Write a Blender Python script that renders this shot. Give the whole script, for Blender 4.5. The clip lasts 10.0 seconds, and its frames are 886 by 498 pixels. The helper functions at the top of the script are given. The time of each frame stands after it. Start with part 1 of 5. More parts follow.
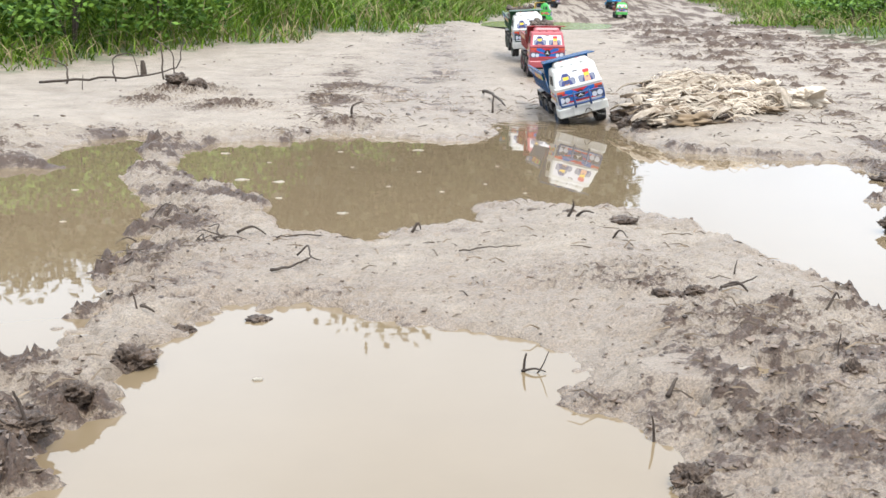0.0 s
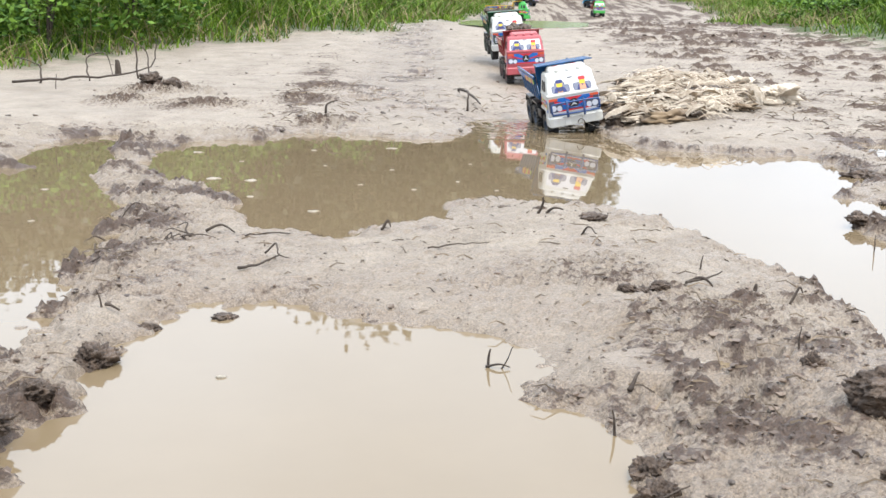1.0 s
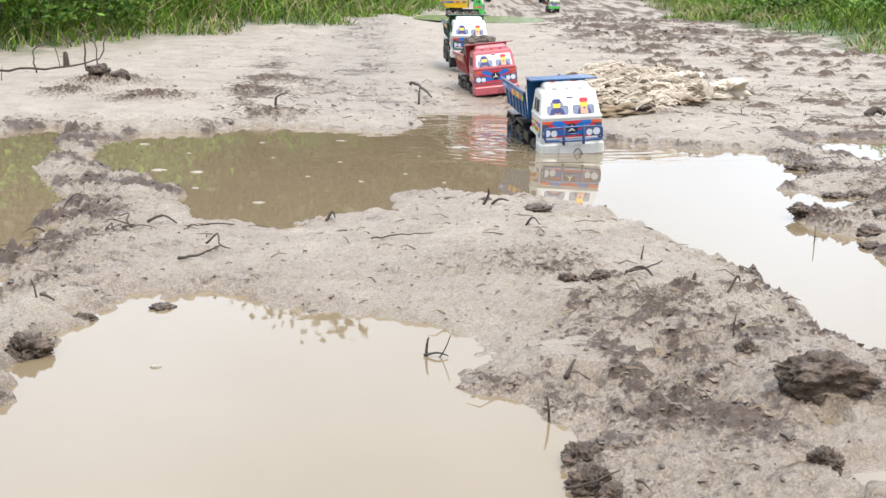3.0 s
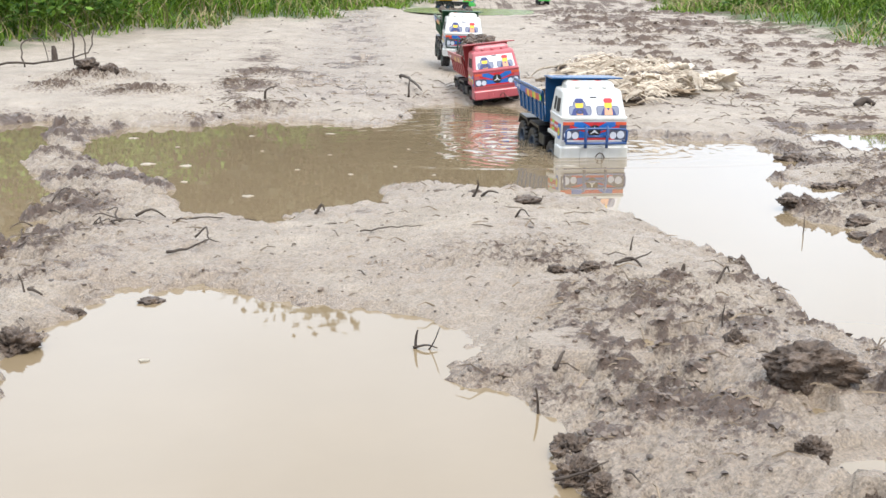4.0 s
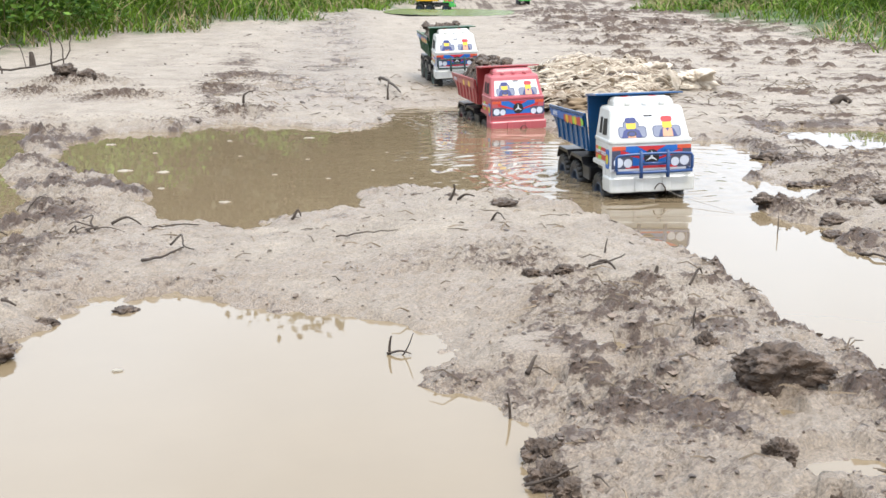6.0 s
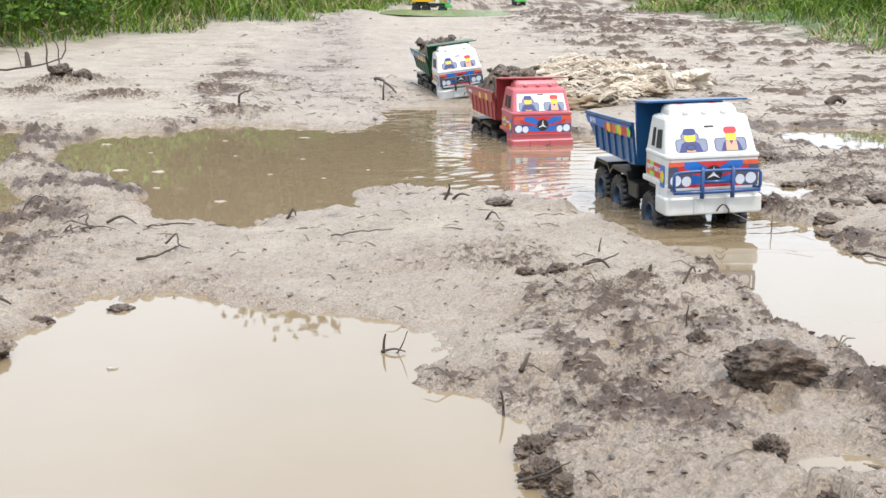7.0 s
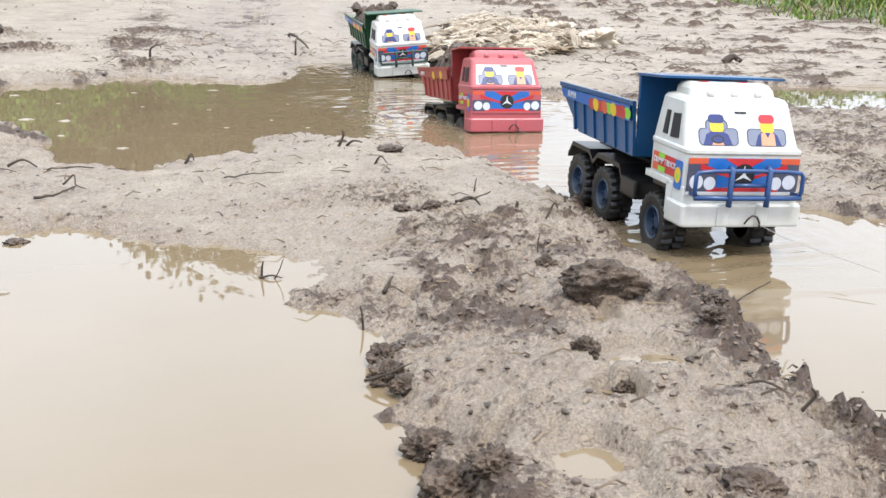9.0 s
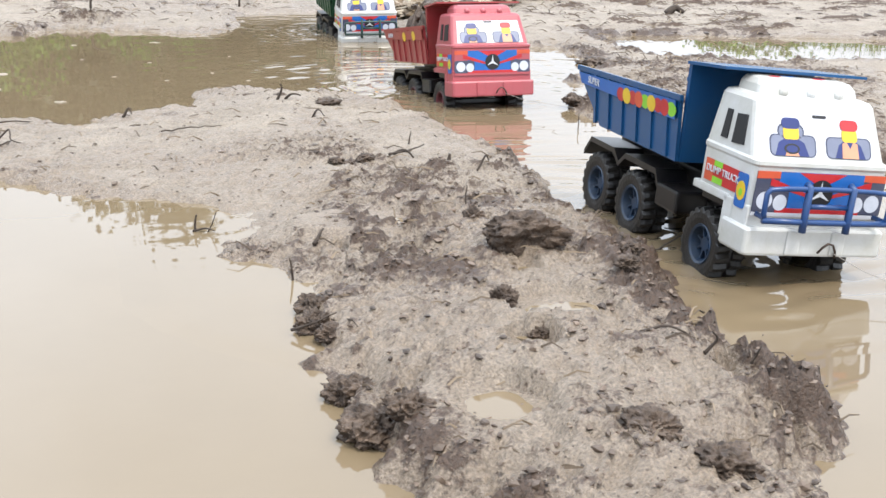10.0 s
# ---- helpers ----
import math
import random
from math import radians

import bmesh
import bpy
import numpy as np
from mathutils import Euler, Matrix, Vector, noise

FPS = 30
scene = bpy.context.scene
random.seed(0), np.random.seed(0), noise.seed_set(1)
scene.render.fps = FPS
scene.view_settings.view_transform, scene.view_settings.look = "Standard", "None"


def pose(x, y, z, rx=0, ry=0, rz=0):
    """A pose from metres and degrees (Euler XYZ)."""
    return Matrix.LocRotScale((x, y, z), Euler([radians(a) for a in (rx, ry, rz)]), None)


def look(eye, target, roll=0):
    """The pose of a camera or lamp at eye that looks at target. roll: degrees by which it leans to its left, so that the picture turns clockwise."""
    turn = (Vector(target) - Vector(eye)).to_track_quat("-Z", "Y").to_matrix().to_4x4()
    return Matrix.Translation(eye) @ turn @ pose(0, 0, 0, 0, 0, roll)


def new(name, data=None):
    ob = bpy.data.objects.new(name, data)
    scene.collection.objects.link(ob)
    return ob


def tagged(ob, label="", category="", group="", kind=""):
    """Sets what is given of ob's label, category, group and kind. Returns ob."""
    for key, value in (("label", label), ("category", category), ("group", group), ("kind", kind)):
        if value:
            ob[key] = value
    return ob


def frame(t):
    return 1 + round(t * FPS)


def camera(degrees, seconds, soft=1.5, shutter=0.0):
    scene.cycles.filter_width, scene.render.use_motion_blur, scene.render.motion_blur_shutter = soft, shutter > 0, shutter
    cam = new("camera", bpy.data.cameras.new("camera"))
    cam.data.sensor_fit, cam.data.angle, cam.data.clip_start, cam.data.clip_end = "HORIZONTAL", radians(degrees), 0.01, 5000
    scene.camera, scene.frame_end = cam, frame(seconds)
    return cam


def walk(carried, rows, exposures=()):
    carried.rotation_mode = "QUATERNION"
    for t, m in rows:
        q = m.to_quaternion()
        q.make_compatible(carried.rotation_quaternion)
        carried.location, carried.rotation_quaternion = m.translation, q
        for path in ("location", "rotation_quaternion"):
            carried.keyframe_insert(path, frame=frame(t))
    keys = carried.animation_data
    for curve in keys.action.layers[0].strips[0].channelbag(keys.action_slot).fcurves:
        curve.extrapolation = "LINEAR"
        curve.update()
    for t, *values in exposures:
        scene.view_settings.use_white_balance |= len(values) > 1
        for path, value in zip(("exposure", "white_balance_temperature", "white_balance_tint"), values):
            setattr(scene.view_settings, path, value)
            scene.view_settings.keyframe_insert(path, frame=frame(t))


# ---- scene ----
cam = camera(42.1, 10.0)
PATH = [
    (0, (-0.026, -0.108, 0.329), (-0.046, 1.849, -0.084), 0.9),
    (0.5, (-0.022, -0.108, 0.326), (-0.034, 1.849, -0.09), 0.8),
    (1, (-0.01, -0.11, 0.327), (0.003, 1.847, -0.087), 0.8),
    (1.5, (-0.003, -0.11, 0.327), (0.035, 1.847, -0.086), 0.9),
    (2, (-0.002, -0.108, 0.324), (0.054, 1.848, -0.088), 1.1),
    (2.5, (0.001, -0.11, 0.325), (0.076, 1.846, -0.088), 1.3),
    (3, (0.008, -0.109, 0.32), (0.095, 1.845, -0.1), 1.2),
    (4.5, (0.013, -0.108, 0.319), (0.122, 1.841, -0.115), 0.9),
    (5, (0.018, -0.11, 0.32), (0.135, 1.839, -0.115), 0.8),
    (5.5, (0.019, -0.11, 0.321), (0.142, 1.839, -0.114), 0.6),
    (6, (0.022, -0.111, 0.325), (0.15, 1.838, -0.106), 0.4),
    (7.5, (0.025, -0.125, 0.323), (0.173, 1.823, -0.106), 0.7),
    (8, (0.049, -0.169, 0.325), (0.237, 1.772, -0.117), 1.2),
    (8.5, (0.074, -0.207, 0.32), (0.306, 1.724, -0.148), 1.4),
    (9, (0.074, -0.216, 0.316), (0.328, 1.706, -0.175), 1.2),
    (9.5, (0.079, -0.224, 0.324), (0.349, 1.694, -0.174), 0.9),
    (10, (0.095, -0.245, 0.324), (0.425, 1.643, -0.247), 1.4),
]
walk(cam, [(t, look(eye, target, roll)) for t, eye, target, roll in PATH])


# ---- world and light ----
def daylight():
    world = bpy.data.worlds.new("overcast_sky")
    scene.world = world
    world.use_nodes = True
    nt = world.node_tree
    nt.nodes.clear()
    out = nt.nodes.new("ShaderNodeOutputWorld")
    back = nt.nodes.new("ShaderNodeBackground")
    sky = nt.nodes.new("ShaderNodeTexSky")
    sky.sky_type = "NISHITA"
    sky.sun_disc = False
    sky.sun_elevation = radians(62)
    sky.sun_rotation = radians(150)
    sky.dust_density = 4.0
    grey = nt.nodes.new("ShaderNodeHueSaturation")
    grey.inputs["Saturation"].default_value = 0.12
    coord = nt.nodes.new("ShaderNodeTexCoord")
    cloud = nt.nodes.new("ShaderNodeTexNoise")
    cloud.inputs["Scale"].default_value = 2.2
    cloud.inputs["Detail"].default_value = 5.0
    ramp = nt.nodes.new("ShaderNodeMapRange")
    ramp.inputs["From Min"].default_value = 0.35
    ramp.inputs["From Max"].default_value = 0.7
    mix = nt.nodes.new("ShaderNodeMix")
    mix.data_type = "RGBA"
    mix.inputs["B"].default_value = (CLOUD * 0.885, CLOUD * 0.98, CLOUD * 1.115, 1)
    half = nt.nodes.new("ShaderNodeMath")
    half.operation = "MULTIPLY_ADD"
    half.inputs[1].default_value = 0.35
    half.inputs[2].default_value = 0.62
    nt.links.new(coord.outputs["Generated"], cloud.inputs["Vector"])
    nt.links.new(cloud.outputs["Fac"], ramp.inputs["Value"])
    nt.links.new(ramp.outputs["Result"], half.inputs[0])
    nt.links.new(half.outputs[0], mix.inputs["Factor"])
    nt.links.new(sky.outputs["Color"], grey.inputs["Color"])
    nt.links.new(grey.outputs["Color"], mix.inputs["A"])
    # an overcast sky is brighter overhead than at the horizon
    axes = nt.nodes.new("ShaderNodeSeparateXYZ")
    rise = nt.nodes.new("ShaderNodeMapRange")
    rise.inputs["To Min"].default_value, rise.inputs["To Max"].default_value = 0.66, 1.57
    dome = nt.nodes.new("ShaderNodeVectorMath")
    dome.operation = "SCALE"
    nt.links.new(coord.outputs["Generated"], axes.inputs["Vector"])
    nt.links.new(axes.outputs["Z"], rise.inputs["Value"])
    nt.links.new(mix.outputs["Result"], dome.inputs[0])
    nt.links.new(rise.outputs["Result"], dome.inputs["Scale"])
    nt.links.new(dome.outputs["Vector"], back.inputs["Color"])
    back.inputs["Strength"].default_value = SKY
    nt.links.new(back.outputs["Background"], out.inputs["Surface"])
    lamp = bpy.data.lights.new("sun", "SUN")
    lamp.energy = SUN
    lamp.angle = radians(12)
    lamp.color = (1.0, 0.93, 0.82)
    sun = new("sun", lamp)
    el, az = radians(62), radians(150)
    d = Vector((math.sin(az) * math.cos(el), math.cos(az) * math.cos(el), math.sin(el)))
    sun.matrix_world = look(d * 20, (0, 0, 0))


SKY, CLOUD, SUN = 0.1, 10.4, 1.3
daylight()
scene.view_settings.exposure = 1.24

# ---- materials ----
def material(name, colour, rough=0.5, metal=0.0, colour2=None, scale=40.0, bump=0.0, bump_scale=200.0, rough2=None, spec=None, coat=0.0):
    """Two-colour noise at two scales, with grain as bump, in object space."""
    m = bpy.data.materials.new(name)
    m.use_nodes = True
    nt = m.node_tree
    p = nt.nodes["Principled BSDF"]
    p.inputs["Metallic"].default_value = metal
    p.inputs["Roughness"].default_value = rough
    p.inputs["Coat Weight"].default_value = coat
    if spec is not None:
        p.inputs["Specular IOR Level"].default_value = spec
    c2 = colour2 or tuple(c * 0.8 for c in colour)
    co = nt.nodes.new("ShaderNodeTexCoord")
    n1 = nt.nodes.new("ShaderNodeTexNoise")
    n1.inputs["Scale"].default_value = scale
    n1.inputs["Detail"].default_value = 8
    n1.inputs["Roughness"].default_value = 0.7
    mr = nt.nodes.new("ShaderNodeMapRange")
    mr.inputs["From Min"].default_value, mr.inputs["From Max"].default_value = 0.38, 0.68
    mix = nt.nodes.new("ShaderNodeMix")
    mix.data_type = "RGBA"
    mix.inputs["A"].default_value = (*colour, 1)
    mix.inputs["B"].default_value = (*c2, 1)
    nt.links.new(co.outputs["Object"], n1.inputs["Vector"])
    nt.links.new(n1.outputs["Fac"], mr.inputs["Value"])
    nt.links.new(mr.outputs["Result"], mix.inputs["Factor"])
    nt.links.new(mix.outputs["Result"], p.inputs["Base Color"])
    if rough2 is not None:
        rr = nt.nodes.new("ShaderNodeMapRange")
        rr.inputs["From Min"].default_value, rr.inputs["From Max"].default_value = 0.35, 0.65
        rr.inputs["To Min"].default_value, rr.inputs["To Max"].default_value = rough, rough2
        nt.links.new(n1.outputs["Fac"], rr.inputs["Value"])
        nt.links.new(rr.outputs["Result"], p.inputs["Roughness"])
    if bump:
        n2 = nt.nodes.new("ShaderNodeTexNoise")
        n2.inputs["Scale"].default_value = bump_scale
        n2.inputs["Detail"].default_value = 6
        b = nt.nodes.new("ShaderNodeBump")
        b.inputs["Strength"].default_value = bump
        b.inputs["Distance"].default_value = 0.004
        nt.links.new(co.outputs["Object"], n2.inputs["Vector"])
        nt.links.new(n2.outputs["Fac"], b.inputs["Height"])
        nt.links.new(b.outputs["Normal"], p.inputs["Normal"])
    return m


def ground_material():
    """Pale sand, grey-brown wet mud and green soil, told apart by the mesh's own masks."""
    m = material("sandy_mud", (0.262, 0.22, 0.173), 0.75, 0, (0.165, 0.133, 0.1), 9.0, 0.75, 330.0)
    nt = m.node_tree
    p = nt.nodes["Principled BSDF"]
    base = p.inputs["Base Color"].links[0].from_socket
    at = nt.nodes.new("ShaderNodeAttribute")
    at.attribute_name = "soil"
    sep = nt.nodes.new("ShaderNodeSeparateColor")
    nt.links.new(at.outputs["Color"], sep.inputs["Color"])
    co = nt.nodes.new("ShaderNodeTexCoord")
    n = nt.nodes.new("ShaderNodeTexNoise")
    n.inputs["Scale"].default_value, n.inputs["Detail"].default_value, n.inputs["Roughness"].default_value = 95, 8, 0.75
    nt.links.new(co.outputs["Object"], n.inputs["Vector"])
    # mud mask, broken up by grain
    add = nt.nodes.new("ShaderNodeMath")
    add.operation = "MULTIPLY_ADD"
    add.inputs[1].default_value, add.inputs[2].default_value = 3.4, -1.76
    nt.links.new(n.outputs["Fac"], add.inputs[0])
    mud = nt.nodes.new("ShaderNodeMath")
    mud.operation, mud.use_clamp = "ADD", True
    nt.links.new(sep.outputs["Red"], mud.inputs[0])
    nt.links.new(add.outputs[0], mud.inputs[1])
    onoff = nt.nodes.new("ShaderNodeMapRange")
    onoff.interpolation_type = "SMOOTHSTEP"
    onoff.inputs["From Min"].default_value, onoff.inputs["From Max"].default_value = 0.22, 0.72
    nt.links.new(mud.outputs[0], onoff.inputs["Value"])
    dark = nt.nodes.new("ShaderNodeMix")
    dark.data_type = "RGBA"
    dark.inputs["B"].default_value = (0.054, 0.031, 0.0185, 1)
    nt.links.new(onoff.outputs["Result"], dark.inputs["Factor"])
    # damp sand along the water
    damp = nt.nodes.new("ShaderNodeMix")
    damp.data_type = "RGBA"
    damp.inputs["B"].default_value = (0.185, 0.143, 0.105, 1)
    nt.links.new(sep.outputs["Green"], damp.inputs["Factor"])
    nt.links.new(base, damp.inputs["A"])
    nt.links.new(damp.outputs["Result"], dark.inputs["A"])
    # light grains and dark specks
    n3 = nt.nodes.new("ShaderNodeTexNoise")
    n3.inputs["Scale"].default_value, n3.inputs["Detail"].default_value = 480, 4
    nt.links.new(co.outputs["Object"], n3.inputs["Vector"])
    mr = nt.nodes.new("ShaderNodeMapRange")
    mr.inputs["From Min"].default_value, mr.inputs["From Max"].default_value = 0.3, 0.7
    mr.inputs["To Min"].default_value, mr.inputs["To Max"].default_value = 0.6, 1.35
    nt.links.new(n3.outputs["Fac"], mr.inputs["Value"])
    grain = nt.nodes.new("ShaderNodeMix")
    grain.data_type, grain.blend_type = "RGBA", "MULTIPLY"
    grain.inputs["Factor"].default_value = 1.0
    nt.links.new(dark.outputs["Result"], grain.inputs["A"])
    nt.links.new(mr.outputs["Result"], grain.inputs["B"])
    green = nt.nodes.new("ShaderNodeMix")
    green.data_type = "RGBA"
    green.inputs["B"].default_value = (0.045, 0.075, 0.02, 1)
    nt.links.new(sep.outputs["Blue"], green.inputs["Factor"])
    nt.links.new(grain.outputs["Result"], green.inputs["A"])
    nt.links.new(green.outputs["Result"], p.inputs["Base Color"])
    # lumps under the grain
    n5 = nt.nodes.new("ShaderNodeTexNoise")
    n5.inputs["Scale"].default_value, n5.inputs["Detail"].default_value, n5.inputs["Roughness"].default_value = 30, 9, 0.78
    b5 = nt.nodes.new("ShaderNodeBump")
    b5.inputs["Strength"].default_value, b5.inputs["Distance"].default_value = 0.5, 0.01
    nt.links.new(co.outputs["Object"], n5.inputs["Vector"])
    nt.links.new(n5.outputs["Fac"], b5.inputs["Height"])
    nt.links.new(p.inputs["Normal"].links[0].from_socket, b5.inputs["Normal"])
    nt.links.new(b5.outputs["Normal"], p.inputs["Normal"])
    # wet places shine
    ro = nt.nodes.new("ShaderNodeMapRange")
    ro.inputs["To Min"].default_value, ro.inputs["To Max"].default_value = 0.65, 0.25
    nt.links.new(sep.outputs["Green"], ro.inputs["Value"])
    crumbly = nt.nodes.new("ShaderNodeMath")
    crumbly.operation = "MULTIPLY_ADD"
    crumbly.inputs[1].default_value = 0.22
    nt.links.new(onoff.outputs["Result"], crumbly.inputs[0])
    nt.links.new(ro.outputs["Result"], crumbly.inputs[2])
    nt.links.new(crumbly.outputs[0], p.inputs["Roughness"])
    return m


def water_material(name="muddy_water", colour=(0.164, 0.123, 0.075), wave=0.012):
    """Turbid water: brown body, mirror skin, faint swell."""
    m = material(name, colour, 0.02, 0, tuple(c * 0.93 for c in colour), 3.0)
    nt = m.node_tree
    p = nt.nodes["Principled BSDF"]
    p.inputs["IOR"].default_value = 1.5
    co = nt.nodes.new("ShaderNodeTexCoord")
    mp = nt.nodes.new("ShaderNodeMapping")
    mp.inputs["Scale"].default_value = (0.7, 1.6, 1)
    n = nt.nodes.new("ShaderNodeTexNoise")
    n.inputs["Scale"].default_value, n.inputs["Detail"].default_value = 9, 2
    b = nt.nodes.new("ShaderNodeBump")
    b.inputs["Distance"].default_value = 0.01
    b.inputs["Strength"].default_value = wave
    nt.links.new(co.outputs["Object"], mp.inputs["Vector"])
    nt.links.new(mp.outputs["Vector"], n.inputs["Vector"])
    nt.links.new(n.outputs["Fac"], b.inputs["Height"])
    nt.links.new(b.outputs["Normal"], p.inputs["Normal"])
    return m


SAND = ground_material()
WATER = water_material()
# the far puddle: green in its base colour, with a blurred mirror
GREENWATER = material("green_puddle_water", (0.11, 0.15, 0.035), 0.25, 0, (0.16, 0.18, 0.06), 4.0)
MUD = material("wet_clod_mud", (0.026, 0.016, 0.01), 0.6, 0, (0.13, 0.09, 0.063), 60, 1.0, 260, rough2=0.4, spec=0.35)
RUBBER = material("dusty_black_rubber", (0.004, 0.004, 0.0045), 0.45, 0, (0.013, 0.011, 0.009), 30, 0.2, 300)
BLACK = material("black_plastic", (0.004, 0.004, 0.005), 0.32, 0, (0.012, 0.01, 0.009), 25)
# near-black for painted shade in window holes, and for black print
SHADEPRINT = material("hole_shade_and_black_print", (0.006, 0.006, 0.008), 0.5)
PAPER = material("white_printed_sticker", (0.5, 0.5, 0.53), 0.3, 0, (0.44, 0.45, 0.48), 12)
SEAT = material("printed_grey_seat", (0.15, 0.165, 0.23), 0.3)
SEATLINE = material("printed_dark_outline", (0.05, 0.055, 0.09), 0.3)
YELLOW = material("printed_yellow", (0.6, 0.4, 0.02), 0.3)
NAVY = material("printed_navy", (0.012, 0.022, 0.12), 0.3)
RED = material("printed_red", (0.42, 0.018, 0.022), 0.3)
ORANGE = material("printed_orange", (0.5, 0.075, 0.03), 0.3)
CREAM = material("printed_orange_vest", (0.5, 0.24, 0.14), 0.3)
SKYBLUE = material("printed_blue", (0.01, 0.1, 0.36), 0.3)
LIME = material("printed_green", (0.2, 0.5, 0.03), 0.3)
LAMP = material("printed_headlight_white", (0.5, 0.53, 0.6), 0.25)
SILVER = material("printed_silver", (0.55, 0.57, 0.6), 0.35)
WIRE = material("rusty_wire", (0.07, 0.05, 0.04), 0.5, 0.6)
STRING = material("grey_tow_string", (0.3, 0.27, 0.24), 0.9)
TWIG = material("dead_twig_bark", (0.025, 0.016, 0.011), 0.85, 0, (0.06, 0.044, 0.032), 60, 0.5, 200)
STRAW = material("pale_straw", (0.26, 0.2, 0.11), 0.8, 0, (0.15, 0.12, 0.05), 20)
GRASS = material("grass_green", (0.075, 0.15, 0.022), 0.5, 0, (0.15, 0.21, 0.04), 1.3)
LEAF = material("shrub_leaf_green", (0.045, 0.115, 0.018), 0.5, 0, (0.1, 0.19, 0.03), 2.5)
BARK = material("grey_bark", (0.22, 0.19, 0.15), 0.9, 0, (0.12, 0.1, 0.08), 6)


# ---- building helpers ----
def part(name, bm, mat, parent=None, label="", smooth=False, kind=""):
    me = bpy.data.meshes.new(name)
    bm.to_mesh(me)
    bm.free()
    me.materials.append(mat)
    if smooth:
        for p in me.polygons:
            p.use_smooth = True
    ob = new(name, me)
    ob.parent = parent
    return tagged(ob, label, kind=kind)


def raw(name, verts, faces, mat, parent=None, label="", kind="", smooth=False):
    me = bpy.data.meshes.new(name)
    me.from_pydata([tuple(v) for v in verts], [], [tuple(f) for f in faces])
    me.update()
    me.materials.append(mat)
    if smooth:
        me.polygons.foreach_set("use_smooth", [True] * len(me.polygons))
    ob = new(name, me)
    ob.parent = parent
    return tagged(ob, label, kind=kind)


TABLES = {}


def lattice_noise(x, y, seed):
    """Smooth value noise on the unit lattice, between -1 and 1."""
    if seed not in TABLES:
        TABLES[seed] = np.random.RandomState(seed).uniform(-1, 1, (256, 256))
    table = TABLES[seed]
    xi, yi = np.floor(x).astype(int), np.floor(y).astype(int)
    fx, fy = x - xi, y - yi
    fx, fy = fx * fx * (3 - 2 * fx), fy * fy * (3 - 2 * fy)
    a, b = table[xi & 255, yi & 255], table[(xi + 1) & 255, yi & 255]
    c, d = table[xi & 255, (yi + 1) & 255], table[(xi + 1) & 255, (yi + 1) & 255]
    return a + (b - a) * fx + (c - a) * fy + (a - b - c + d) * fx * fy


def fractal(x, y, size, seed, octaves=4, gain=0.5):
    total, amp = 0, 1.0
    for k in range(octaves):
        turn = 0.7 * k + 0.3
        u, v = x * math.cos(turn) - y * math.sin(turn), x * math.sin(turn) + y * math.cos(turn)
        total = total + amp * lattice_noise(u / size * 2 ** k + 17.3, v / size * 2 ** k + 5.1, seed + k)
        amp *= gain
    return total


OUTLINES = {}


def closed_curve(points, steps=8):
    """A smooth closed outline through its corners (Catmull-Rom)."""
    key = (len(points), points[0], points[-1], steps)
    if key in OUTLINES:
        return OUTLINES[key]
    p = np.array(points, float)
    q = []
    for i in range(len(p)):
        a, b, c, d = p[i - 1], p[i], p[(i + 1) % len(p)], p[(i + 2) % len(p)]
        for s in np.arange(steps) / steps:
            q.append(0.5 * (2 * b + (c - a) * s + (2 * a - 5 * b + 4 * c - d) * s * s + (3 * b - a - 3 * c + d) * s ** 3))
    OUTLINES[key] = np.array(q)
    return OUTLINES[key]


def shore_distance(x, y, outline):
    """Metres from an outline, minus inside it."""
    if not x.size:
        return np.zeros(x.shape)
    ends = np.roll(outline, -1, 0)
    if x.size < 200:
        e = ends - outline
        qx, qy = x[:, None] - outline[None, :, 0], y[:, None] - outline[None, :, 1]
        s = np.clip((qx * e[:, 0] + qy * e[:, 1]) / np.maximum((e * e).sum(1), 1e-12), 0, 1)
        best = ((qx - s * e[:, 0]) ** 2 + (qy - s * e[:, 1]) ** 2).min(1)
        slope = np.where(e[:, 1] == 0, 0, e[:, 0] / np.where(e[:, 1] == 0, 1, e[:, 1]))
        cross = ((outline[None, :, 1] > y[:, None]) != (ends[None, :, 1] > y[:, None])) & (qx < qy * slope)
        inside = cross.sum(1) % 2 == 1
    else:
        best = np.full(x.shape, 1e9)
        inside = np.zeros(x.shape, bool)
        for a, b in zip(outline, ends):
            e = b - a
            s = np.clip(((x - a[0]) * e[0] + (y - a[1]) * e[1]) / max(e @ e, 1e-12), 0, 1)
            best = np.minimum(best, (x - a[0] - s * e[0]) ** 2 + (y - a[1] - s * e[1]) ** 2)
            if a[1] != b[1]:
                inside ^= ((a[1] > y) != (b[1] > y)) & (x < a[0] + (y - a[1]) * e[0] / e[1])
    best = np.sqrt(best)
    return np.where(inside, -best, best)


